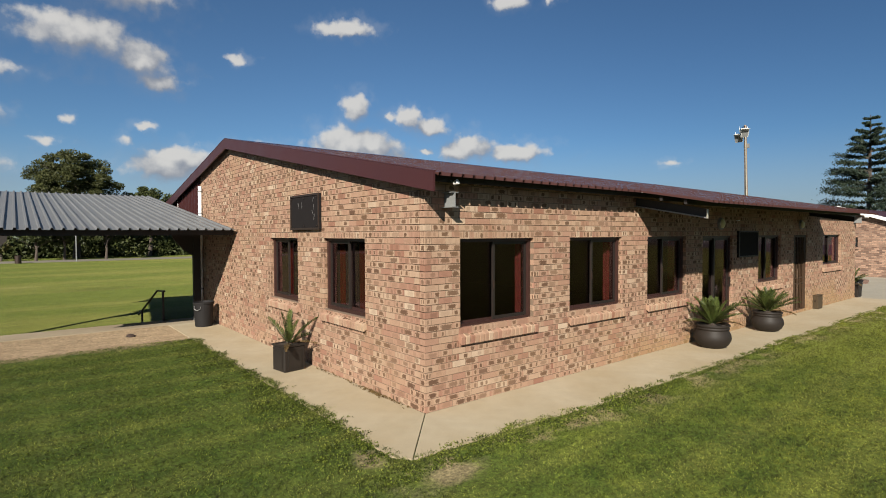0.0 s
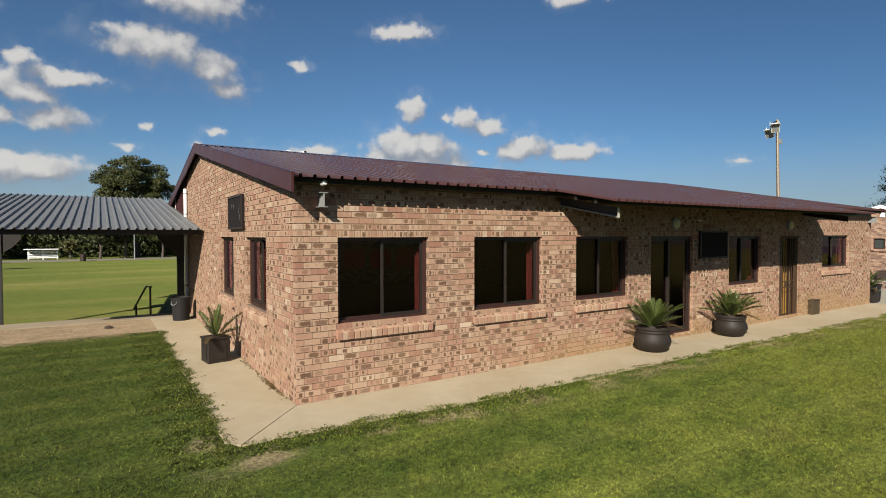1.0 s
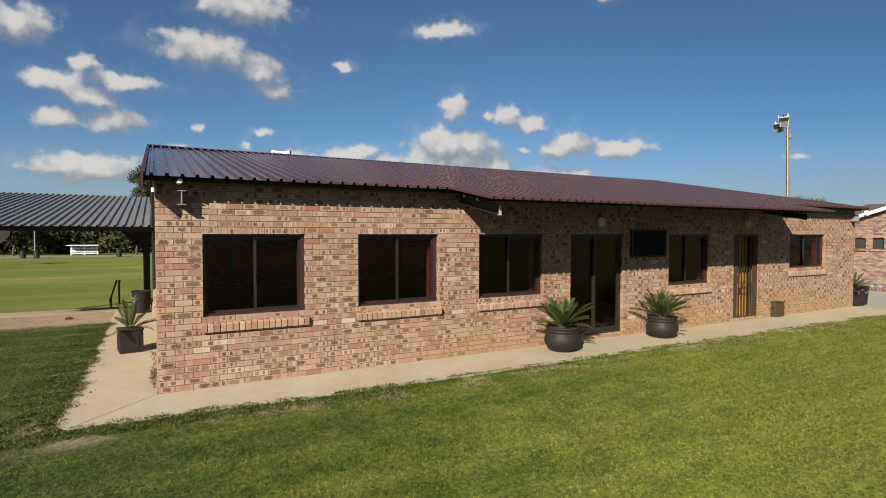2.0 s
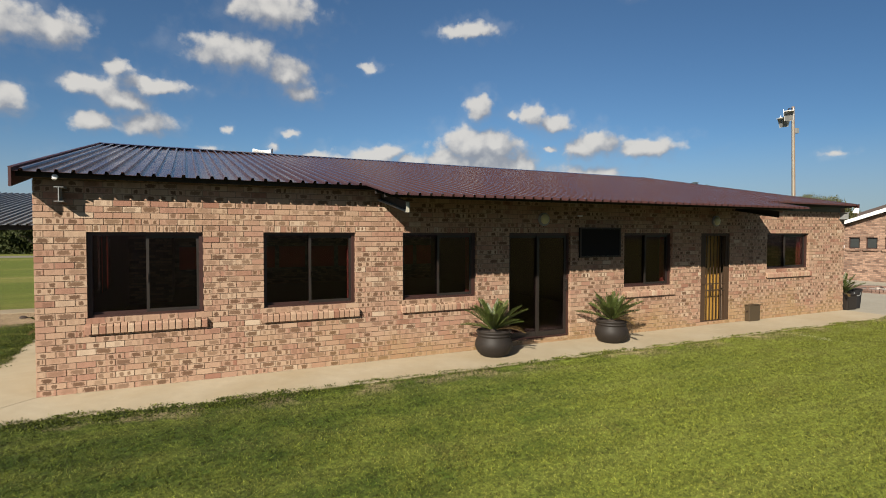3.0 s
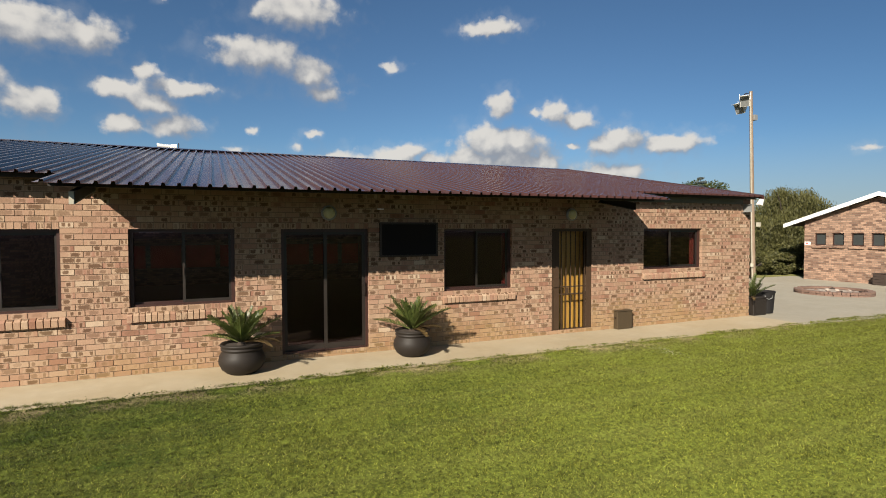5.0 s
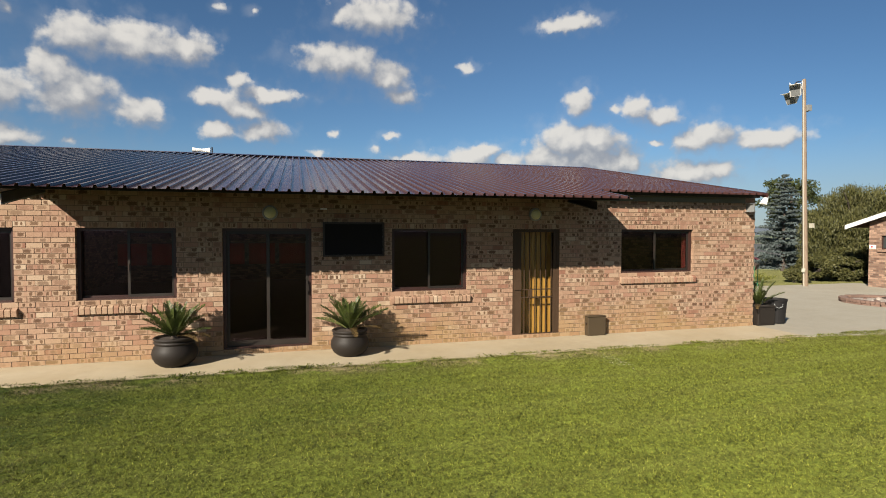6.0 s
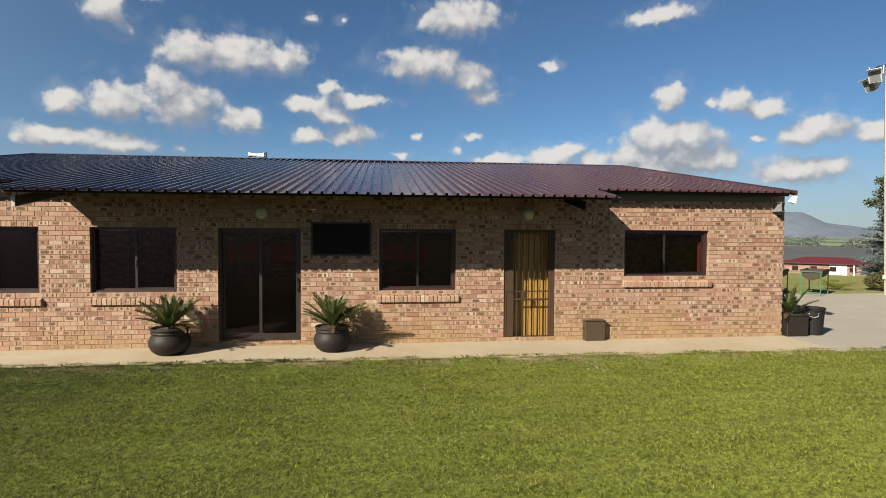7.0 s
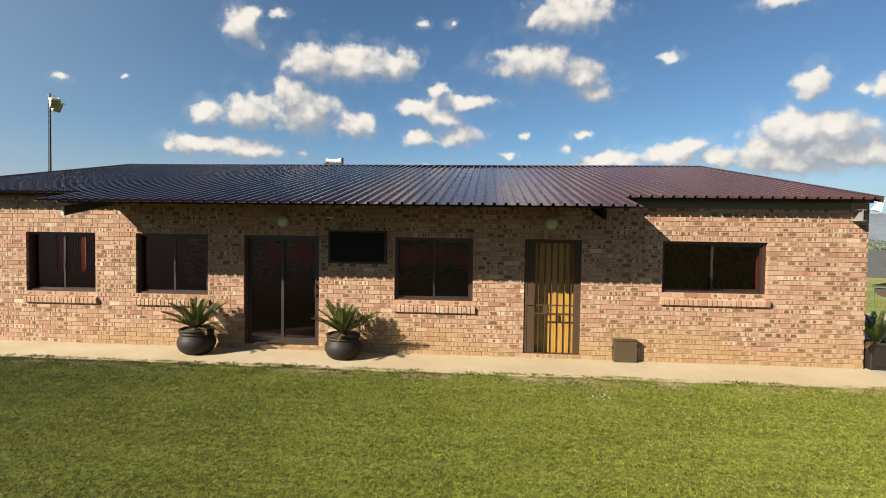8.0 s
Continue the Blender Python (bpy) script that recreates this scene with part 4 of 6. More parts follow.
def porch_beam(x, flip, pale):
    """A steel channel that carries the porch roof out from the wall."""
    bm = bmesh.new()
    top, low = -0.13, -0.27
    ends = (PORCH + (0.22 if pale else 0.45), 0.1)
    prism(bm, [(ends[0], roof_z(ends[0]) + top), (ends[1], roof_z(ends[1]) + top), (ends[1], roof_z(ends[1]) + low), (ends[0], roof_z(ends[0]) + low)], "x", x - 0.004, x + 0.004)
    # the east channel's near-black colour stands in for the porch shade
    beam = part("porch_beam", bm, BEAM_PAINT if pale else DARK_WOOD, roof, "grey steel channel under the porch roof")
    lip = bmesh.new()
    for h in (top,) if pale else (top, low):
        prism(lip, [(ends[0], roof_z(ends[0]) + h), (ends[1], roof_z(ends[1]) + h), (ends[1], roof_z(ends[1]) + h - 0.008), (ends[0], roof_z(ends[0]) + h - 0.008)], "x", min(x, x + flip * 0.06), max(x, x + flip * 0.06))
    part("flange", lip, BEAM_PAINT if pale else DARK_WOOD, beam)
    if pale:
        edge = prism(bmesh.new(), [(ends[0], roof_z(ends[0]) + low), (ends[1], roof_z(ends[1]) + low), (ends[1], roof_z(ends[1]) + low - 0.02), (ends[0], roof_z(ends[0]) + low - 0.02)], "x", x - 0.06, x + 0.004)
        part("end_plate", boxes((x - 0.06, x - 0.006, ends[0] - 0.008, ends[0] - 0.001, roof_z(ends[0]) + low - 0.02, roof_z(ends[0]) + top)), LAMP_GLASS, beam, "pale end plate")
        part("flange", edge, GREY_STEEL, beam, "pale lower flange")


part("wall_plate", boxes((14.45, 18.86, -0.055, -0.006, 2.86, 3.03)), OLIVE_PAINT, roof, "olive painted board under the eave")
porch_beam(4.93, -1, True)
porch_beam(14.36, -1, False)

# maroon cladding over the rear part of the gable
clad = tagged(new("gable_cladding"), "maroon ribbed steel cladding in the rear gable", "cladding", kind="structure")
bm = bmesh.new()
y = 10.47
while y < BACK:
    y1 = min(y + 0.17, BACK)
    box(bm, -0.012, 0.0, y, y1 - 0.05, 2.62, roof_z(y1) - 0.02)
    box(bm, -0.04, -0.012, y1 - 0.05, y1, 2.62, roof_z(y1) - 0.02)
    y = y1
part("ribbed_sheet", bm, MAROON, clad)
part("cover_strip", boxes((-0.05, -0.041, 12.9, 12.94, 2.62, roof_z(12.94))), WHITE, clad)


# ---- doors ----
def sliding_door():
    """A two-leaf sliding aluminium door with dark glass."""
    a, b, z0 = DOORS_SOUTH[0]
    d = tagged(new("door_1"), "closed sliding door with dark glass in bronze aluminium", "door", kind="structure")
    z0 += 0.05
    mid = (a + b) / 2
    part("door_frame", boxes((a, a + 0.05, 0.07, 0.17, z0, HEAD), (b - 0.05, b, 0.07, 0.17, z0, HEAD), (a + 0.05, b - 0.05, 0.07, 0.17, HEAD - 0.05, HEAD), (a + 0.05, b - 0.05, 0.055, 0.17, z0, z0 + 0.03)), BRONZE, d)
    for u0, u1, y in ((a + 0.05, mid + 0.03, 0.128), (mid - 0.03, b - 0.05, 0.088)):
        leaf = part("door_leaf", boxes((u0, u0 + 0.055, y, y + 0.035, z0 + 0.03, HEAD - 0.05), (u1 - 0.055, u1, y, y + 0.035, z0 + 0.03, HEAD - 0.05),
                                       (u0 + 0.055, u1 - 0.055, y, y + 0.035, z0 + 0.03, z0 + 0.13), (u0 + 0.055, u1 - 0.055, y, y + 0.035, HEAD - 0.1, HEAD - 0.05)), GREY_BRONZE, d)
        pane = part("pane", boxes((u0 + 0.055, u1 - 0.055, y + 0.015, y + 0.02, z0 + 0.13, HEAD - 0.1)), GLASS, leaf)
    part("door_handle", boxes((b - 0.095, b - 0.07, 0.03, 0.085, 1.05, 1.1), (b - 0.095, b - 0.07, 0.03, 0.085, 1.24, 1.29), (b - 0.095, b - 0.07, 0.02, 0.035, 1.05, 1.29)), GREY_BRONZE, d, "worn steel pull handle")
    soldiers(d, "x", a, b, HEAD + 0.004, HEAD + 0.1, "lintel_brick", -0.003, DEEP)
    soldiers(d, "x", a, b, 0.041, 0.088, "step_brick", -0.012, 0.17)


def gate_door():
    """A varnished plank door set deep in the wall behind a dark steel security gate."""
    a, b, z0 = DOORS_SOUTH[1]
    d = tagged(new("door_2"), "closed varnished plank door behind a dark steel security gate", "door", kind="structure")
    part("door_frame", boxes((a, a + 0.04, 0.231, 0.31, z0, HEAD), (b - 0.04, b, 0.231, 0.31, z0, HEAD), (a + 0.04, b - 0.04, 0.231, 0.31, HEAD - 0.05, HEAD)), DARK_STEEL, d)
    n = 8
    w = (b - a - 0.08) / n
    for k in range(n):
        bm = box(bmesh.new(), a + 0.04 + k * w + 0.003, a + 0.04 + (k + 1) * w - 0.003, 0.262, 0.297, z0 + 0.01, HEAD - 0.05, 0.004)
        part("plank", bm, DOOR_WOOD, d, "yellow varnished plank")
    part("door_backing", boxes((a + 0.04, b - 0.04, 0.299, 0.307, z0 + 0.01, HEAD - 0.05)), DARK_WOOD, d)
    gate = part("security_gate", boxes((a, a + 0.06, 0.02, 0.07, z0 - 0.02, HEAD), (b - 0.06, b, 0.02, 0.07, z0 - 0.02, HEAD), (a + 0.06, b - 0.06, 0.02, 0.07, HEAD - 0.06, HEAD),
                                     (a + 0.06, b - 0.06, 0.02, 0.07, z0 - 0.02, z0 + 0.05), (a + 0.06, b - 0.06, 0.03, 0.045, 0.99, 1.015), (a + 0.06, b - 0.06, 0.03, 0.045, 0.83, 0.855)), GATE_PAINT, d, "dark brown steel gate frame")
    part("stile_plate", boxes((a + 0.061, a + 0.205, 0.028, 0.056, z0 + 0.051, HEAD - 0.061)), GATE_PAINT, gate)
    part("stile_plate", boxes((b - 0.13, b - 0.061, 0.028, 0.056, z0 + 0.051, HEAD - 0.061)), GATE_PAINT, gate)
    for k in range(6):
        x = a + 0.275 + k * 0.122
        part("gate_bar", boxes((x - 0.008, x + 0.008, 0.036, 0.052, z0 + 0.05, HEAD - 0.06)), GATE_PAINT, gate)
    part("lock_box", boxes((a + 0.05, a + 0.2, 0.006, 0.027, 1.0, 1.17)), GATE_PAINT, gate)
    part("lock_plate", boxes((a + 0.36, a + 0.455, 0.022, 0.035, 0.86, 0.985)), GATE_PAINT, gate)
    soldiers(d, "x", a, b, HEAD + 0.004, HEAD + 0.1, "lintel_brick", -0.003, DEEP)


sliding_door()
gate_door()


def hung_curtain(y0, y1, mat, label):
    """A curtain hanging in folds on the inside of the gable windows."""
    bm = bmesh.new()
    n = max(6, int((y1 - y0) / 0.02))
    top, low = ([bm.verts.new((0.275 + 0.014 * math.sin(k * 1.3), y0 + (y1 - y0) * k / n, z)) for k in range(n + 1)] for z in (2.16, 1.0))
    for k in range(n):
        bm.faces.new((top[k], top[k + 1], low[k + 1], low[k]))
    bmesh.ops.solidify(bm, geom=bm.faces, thickness=0.004)
    tagged(part("curtain", bm, mat), label, "curtain", "curtains of the hall")


# dark curtains drawn over the gable windows, with thin red ones showing between them
for edges in ((1.40, 1.92, 2.13, 2.59, 2.77, 2.95), (3.82, 3.97, 4.13, 4.77, 4.95, 5.36)):
    for k, (y0, y1) in enumerate(zip(edges, edges[1:])):
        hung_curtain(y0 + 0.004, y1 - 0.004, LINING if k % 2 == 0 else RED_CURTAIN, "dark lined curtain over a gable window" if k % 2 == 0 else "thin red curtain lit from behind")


def drawn_curtain(x, deep):
    """A curtain drawn back against the side of a window, its folds running into the room."""
    bm = bmesh.new()
    n = max(10, int(deep / 0.012))
    side = [(x + 0.02 * math.sin(k * 1.1) + 0.008 * math.sin(k * 2.9), 0.236 + deep * k / n) for k in range(n + 1)]
    top, low = ([bm.verts.new((u, v, z)) for u, v in side] for z in (2.3, 0.95))
    for k in range(n):
        bm.faces.new((top[k], top[k + 1], low[k + 1], low[k]))
    bmesh.ops.solidify(bm, geom=bm.faces, thickness=0.004)
    tagged(part("curtain", bm, CURTAIN), "maroon curtain drawn back inside the window", "curtain", "curtains of the hall")


for x, deep in ((2.05, 0.10), (4.44, 0.16), (6.82, 0.16), (12.10, 0.1), (17.47, 0.1)):
    drawn_curtain(x, deep)


# ---- on the walls ----
def notice_board(name, label, along, a, b, z0, z1, mat):
    t = tagged(new(name), label, "board")
    out = (-0.05, -0.004)
    spans = (a, b, *out, z0, z1) if along == "x" else (*out, a, b, z0, z1)
    part("panel", box(bmesh.new(), *spans, 0.006), mat, t)
    rim = bmesh.new()
    for u0, u1, lo, hi in ((a, b, z1 - 0.035, z1), (a, b, z0, z0 + 0.035), (a, a + 0.035, z0 + 0.035, z1 - 0.035), (b - 0.035, b, z0 + 0.035, z1 - 0.035)):
        box(rim, *((u0, u1, -0.062, -0.0505, lo, hi) if along == "x" else (-0.062, -0.0505, u0, u1, lo, hi)))
    part("frame", rim, DARK_STEEL, t)
    return t


board = notice_board("wall_board", "dark weathered square board bolted to the gable", "y", 2.91, 4.10, 2.40, 3.03, BOARD)
for y, z in ((2.98, 2.47), (4.03, 2.47), (2.98, 2.96), (4.03, 2.96), (3.5, 2.96), (3.5, 2.47)):
    part("bolt", lathe(bmesh.new(), [(0.0005, 0.0), (0.012, 0.0), (0.012, 0.008), (0.0005, 0.009)], 8), DARK_STEEL, board).matrix_basis = pose(-0.063, y, z, 0, -90, 0)
for y, z, lean in ((3.10, 2.62, 20), (3.16, 2.70, -30), (3.12, 2.80, 15), (3.14, 2.92, 40), (3.60, 2.84, 0), (3.75, 2.84, 0)):
    part("scratch", boxes((-0.0012, 0.0, -0.004, 0.004, -0.05, 0.05)), CHALK, board).matrix_basis = pose(-0.052, y, z, lean, 0, 0)
notice_board("wall_board", "dark rectangular board in shade between the doors", "x", 9.32, 10.46, 1.73, 2.37, BOARD)


def bulkhead_lamp(x, z):
    t = thing("wall_lamp", (x, 0, z), 0, "round frosted bulkhead lamp with grey ring, unlit", "lamp", "bulkhead lamps on the wall")
    ring = lathe(bmesh.new(), [(0.125, 0.0), (0.135, 0.01), (0.135, 0.05), (0.12, 0.065), (0.105, 0.06)], 24)
    part("ring", ring, GREY_STEEL, t).matrix_basis = pose(0, -0.004, 0, 90, 0, 0)
    dome = lathe(bmesh.new(), [(0.105, 0.055), (0.1, 0.075), (0.075, 0.095), (0.04, 0.106), (0.004, 0.11)], 24)
    part("glass", dome, OLIVE_GLASS, t, smooth=True).matrix_basis = pose(0, -0.004, 0, 90, 0, 0)


bulkhead_lamp(8.40, 2.53)
bulkhead_lamp(13.58, 2.55)

fit = thing("tube_fitting", (9.34, -0.003, 2.60), 0, "short white light fitting high on the shaded wall", "lamp")
part("tube", box(bmesh.new(), -0.06, 0.06, -0.04, 0.0, 0.0, 0.02, 0.005), WHITE, fit)

t = thing("meter_box", (14.97, -0.005, 0.0), 0, "olive-brown metal box standing at the wall foot", "box")
part("body", box(bmesh.new(), -0.21, 0.21, -0.14, 0.0, 0.0, 0.40, 0.008), BOX_PAINT, t)
part("lid", box(bmesh.new(), -0.22, 0.22, -0.155, 0.0, 0.401, 0.418, 0.004), BOX_PAINT, t)
part("hasp", boxes((-0.235, -0.211, -0.09, -0.06, 0.24, 0.27)), DARK_STEEL, t)


def beam_end(x, label):
    """The end of a steel I-beam that comes through the wall under the eave."""
    t = thing("steel_beam", (x, 0, 2.66), 0, label, "beam", "beam ends under the eave")
    part("web", boxes((-0.006, 0.006, -0.22, 0.004, 0.011, 0.189)), GREY_STEEL, t)
    for z in (0.0, 0.19):
        part("flange", boxes((-0.055, 0.055, -0.22, 0.004, z, z + 0.01)), GREY_STEEL, t)


beam_end(0.33, "pale grey steel beam end under the eave corner")
beam_end(18.95, "pale grey steel beam end under the far eave corner")


def spot_lamp(at, turn, label):
    t = thing("spot_lamp", at, turn, label, "lamp", "small outdoor spot lamps")
    part("head", lathe(bmesh.new(), [(0.012, -0.04), (0.028, -0.028), (0.032, 0.02), (0.036, 0.034), (0.03, 0.036)], 16), WHITE, t, smooth=True).matrix_basis = pose(0, 0, 0, 70, 0, 0)
    part("arm", tube(bmesh.new(), [(0, 0.03, 0.0), (0, 0.08, 0.03), (0, 0.12, 0.06)], 0.01, 6), GREY_STEEL, t)


spot_lamp((0.30, -0.27, 2.97), 20, "small white spot lamp at the roof corner")

part_pipe = thing("downpipe", (-0.06, 10.28, 0.0), 0, "white plastic downpipe at the end of the gable", "pipe")
part("pipe", tube(bmesh.new(), [(0, 0, 0.0), (0, 0, 3.66)], 0.05, 12), WHITE, part_pipe)
for z in (0.8, 2.9, 3.5):
    part("clip", tube(bmesh.new(), [(0, 0, z), (0, 0, z + 0.03)], 0.056, 12), GREY_STEEL, part_pipe)

flash = thing("eave_flashing", (LENGTH - 0.03, EAVE - 0.01, roof_z(EAVE) - 0.02), 0, "white folded flashing at the far eave corner", "flashing")
part("sheet", prism(bmesh.new(), [(-0.15, -0.165), (-0.035, -0.195), (0.012, 0.0), (-0.03, -0.03)], "y", 0.0, 0.1), WHITE, flash)

vent = thing("roof_geyser", (4.83, 15.4, roof_z(15.4) - 0.02), 0, "white water tank on a small dark stand behind the ridge", "tank")
part("tank", tube(bmesh.new(), [(-0.36, 0, 2.69), (0.36, 0, 2.69)], 0.12, 16), WHITE, vent)
part("stand", boxes((-0.45, -0.38, -0.15, 0.15, 0.0, 2.56), (0.38, 0.45, -0.15, 0.15, 0.0, 2.56), (-0.38, 0.38, -0.15, 0.15, 2.5, 2.56)), DARK_STEEL, vent)
part("end_plate", boxes((0.425, 0.45, -0.12, 0.12, 2.56, 2.84)), DARK_STEEL, vent)


# ---- potted cycads ----
def frond_mesh(length, rise, droop, pairs, width, seed):
    """A cycad leaf: a curving midrib with narrow leaflets in two rows."""
    rng = random.Random(seed)
    pts = []
    ang, p = rise, Vector((0.03, 0, 0))
    n = 12
    for k in range(n + 1):
        pts.append(p.copy())
        p = p + Vector((math.cos(ang), 0, math.sin(ang))) * (length / n)
        ang -= droop / n * (0.5 + 1.2 * k / n)
    bm = bmesh.new()
    tube(bm, pts, [0.011 - 0.008 * k / n for k in range(n + 1)], 4)
    for k in range(pairs):
        s = 0.12 + 0.87 * k / (pairs - 1)
        i = min(int(s * n), n - 1)
        q = pts[i].lerp(pts[i + 1], s * n - i)
        along = (pts[i + 1] - pts[i]).normalized()
        up = Vector((-along.z, 0, along.x))
        size = width * (0.45 + 0.75 * math.sin(math.pi * min(1.0, s * 0.9 + 0.12)))
        for side in (-1, 1):
            way = (along * rng.uniform(0.55, 0.8) + Vector((0, side, 0)) * rng.uniform(0.65, 0.85) + up * rng.uniform(0.15, 0.45)).normalized()
            tip = q + way * size * rng.uniform(0.9, 1.1)
            half = along * 0.009
            mid_ = q.lerp(tip, 0.55)
            v = [bm.verts.new(c) for c in (q - half * 0.5, q + half * 0.5, mid_ + half, tip, mid_ - half)]
            bm.faces.new(v)
    me = bpy.data.meshes.new("frond")
    bm.to_mesh(me)
    bm.free()
    return me


FRONDS = [frond_mesh(0.66, 1.05, 0.30, 40, 0.115, 1), frond_mesh(0.70, 0.78, 0.34, 42, 0.12, 2), frond_mesh(0.66, 0.48, 0.36, 38, 0.115, 3), frond_mesh(0.60, 1.32, 0.2, 36, 0.10, 4)]
DRY = frond_mesh(0.62, 0.2, 0.7, 26, 0.09, 5)
for me in FRONDS:
    me.materials.append(CYCAD)
DRY.materials.append(CYCAD_DRY)


def crown_of_leaves(parent, z, count, size, seed, dry=2, trunk=True, upright=0.2, fronds=None):
    rng = random.Random(seed)
    kinds = fronds or FRONDS
    for k in range(count):
        pick = kinds[3] if k < count * upright else kinds[0] if k < count * 0.5 else kinds[1] if k < count * 0.8 else kinds[2]
        ob = new("frond", pick)
        ob.parent = parent
        ob.matrix_basis = pose(0, 0, z, rng.uniform(-8, 8), rng.uniform(-12, 10), k * 137.5 + rng.uniform(-15, 15)) @ Matrix.Diagonal((*(size * rng.uniform(0.85, 1.12),) * 3, 1))
    for k in range(dry):
        ob = tagged(new("frond", DRY), "dry brown frond")
        ob.parent = parent
        ob.matrix_basis = pose(0, 0, z, 0, 0, rng.uniform(0, 360)) @ Matrix.Diagonal((*(size * 0.95,) * 3, 1))
    if trunk:
        part("trunk", lathe(bmesh.new(), [(0.07, z - 0.12), (0.085, z - 0.04), (0.05, z + 0.01), (0.01, z + 0.03)], 12), SOIL, parent)


def round_pot(at, turn, scale, label, seed):
    t = thing("potted_cycad", at, turn, label, "potted plant", "round pots by the wall")
    k = scale
    body = lathe(bmesh.new(), [(0.24 * k, 0.0), (0.29 * k, 0.02), (0.37 * k, 0.09 * k), (0.425 * k, 0.2 * k), (0.435 * k, 0.27 * k), (0.415 * k, 0.36 * k), (0.37 * k, 0.44 * k), (0.365 * k, 0.465 * k),
                             (0.385 * k, 0.475 * k), (0.39 * k, 0.50 * k), (0.37 * k, 0.51 * k), (0.375 * k, 0.53 * k), (0.40 * k, 0.55 * k), (0.405 * k, 0.58 * k), (0.385 * k, 0.595 * k),
                             (0.35 * k, 0.585 * k), (0.335 * k, 0.53 * k)], 40)
    part("pot", body, POT, t, "charcoal round-bellied clay pot", smooth=True)
    part("soil", lathe(bmesh.new(), [(0.335 * k, 0.528 * k), (0.33 * k, 0.545 * k), (0.2 * k, 0.555 * k), (0.01, 0.565 * k)], 24), SOIL, t)
    crown_of_leaves(t, 0.60 * k, 27, 0.96, seed, dry=3)
    return t


round_pot((6.92, -0.53, 0.0), 20, 0.80, "round charcoal pot with a green cycad on the path", 11)
round_pot((9.76, -0.53, 0.0), 75, 0.78, "round charcoal pot with a large spreading cycad on the path", 23)


def box_planter(at, turn, w, d, h, label, seed, count, size, upright=0.2):
    t = thing("planter_box", at, turn, label, "planter")
    part("box", box(bmesh.new(), -w / 2, w / 2, -d / 2, d / 2, 0.0, h, 0.012), POT, t, "charcoal square planter")
    part("rim", boxes((-w / 2 - 0.015, w / 2 + 0.015, -d / 2 - 0.015, -d / 2 + 0.03, h + 0.001, h + 0.03), (-w / 2 - 0.015, w / 2 + 0.015, d / 2 - 0.03, d / 2 + 0.015, h + 0.001, h + 0.03),
                      (-w / 2 - 0.015, -w / 2 + 0.03, -d / 2 + 0.03, d / 2 - 0.03, h + 0.001, h + 0.03), (w / 2 - 0.03, w / 2 + 0.015, -d / 2 + 0.03, d / 2 - 0.03, h + 0.001, h + 0.03)), POT, t)
    for s in (-1, 1):
        part("panel", boxes((-w / 2 + 0.07, w / 2 - 0.07, min(s * (d / 2 + 0.001), s * (d / 2 + 0.012)), max(s * (d / 2 + 0.001), s * (d / 2 + 0.012)), 0.06, h - 0.06)), POT, t)
        part("panel", boxes((min(s * (w / 2 + 0.001), s * (w / 2 + 0.012)), max(s * (w / 2 + 0.001), s * (w / 2 + 0.012)), -d / 2 + 0.07, d / 2 - 0.07, 0.06, h - 0.06)), POT, t)
    part("soil", box(bmesh.new(), -w / 2 + 0.035, w / 2 - 0.035, -d / 2 + 0.035, d / 2 - 0.035, h + 0.001, h + 0.015), SOIL, t)
    crown_of_leaves(t, h + 0.03, count, size, seed, dry=3, upright=upright)
    return t


box_planter((-0.45, 3.30, 0.0), 8, 0.39, 0.39, 0.42, "square charcoal planter with a small cycad by the gable", 31, 9, 0.85, 0.55)
box_planter((19.52, 0.17, 0.0), 0, 0.50, 0.50, 0.43, "square charcoal planter with a cycad at the hall corner", 37, 13, 0.95)


def bin_(at, turn, r, h, label):
    t = thing("refuse_bin", at, turn, label, "bin", "black plastic bins")
    part("drum", lathe(bmesh.new(), [(r * 0.82, 0.0), (r * 0.84, 0.02), (r * 0.97, h - 0.06), (r * 1.03, h - 0.05), (r * 1.04, h), (r * 0.97, h), (r * 0.95, h - 0.03), (r * 0.8, 0.05)], 28), BLACK, t, smooth=False)
    for s in (-1, 1):
        part("handle", tube(bmesh.new(), [(s * (r * 0.98), -0.09, h - 0.1), (s * (r * 1.06), -0.08, h - 0.16), (s * (r * 1.08), 0, h - 0.2), (s * (r * 1.06), 0.08, h - 0.16), (s * (r * 0.98), 0.09, h - 0.1)], 0.009, 6), GREY_STEEL, t)
    return t


bin_((-0.38, 8.86, 0.0), 40, 0.245, 0.62, "black plastic bin with wire handles under the shelter")
bin_((20.08, 0.22, 0.0), 60, 0.26, 0.58, "black plastic bin with wire handle on the yard")


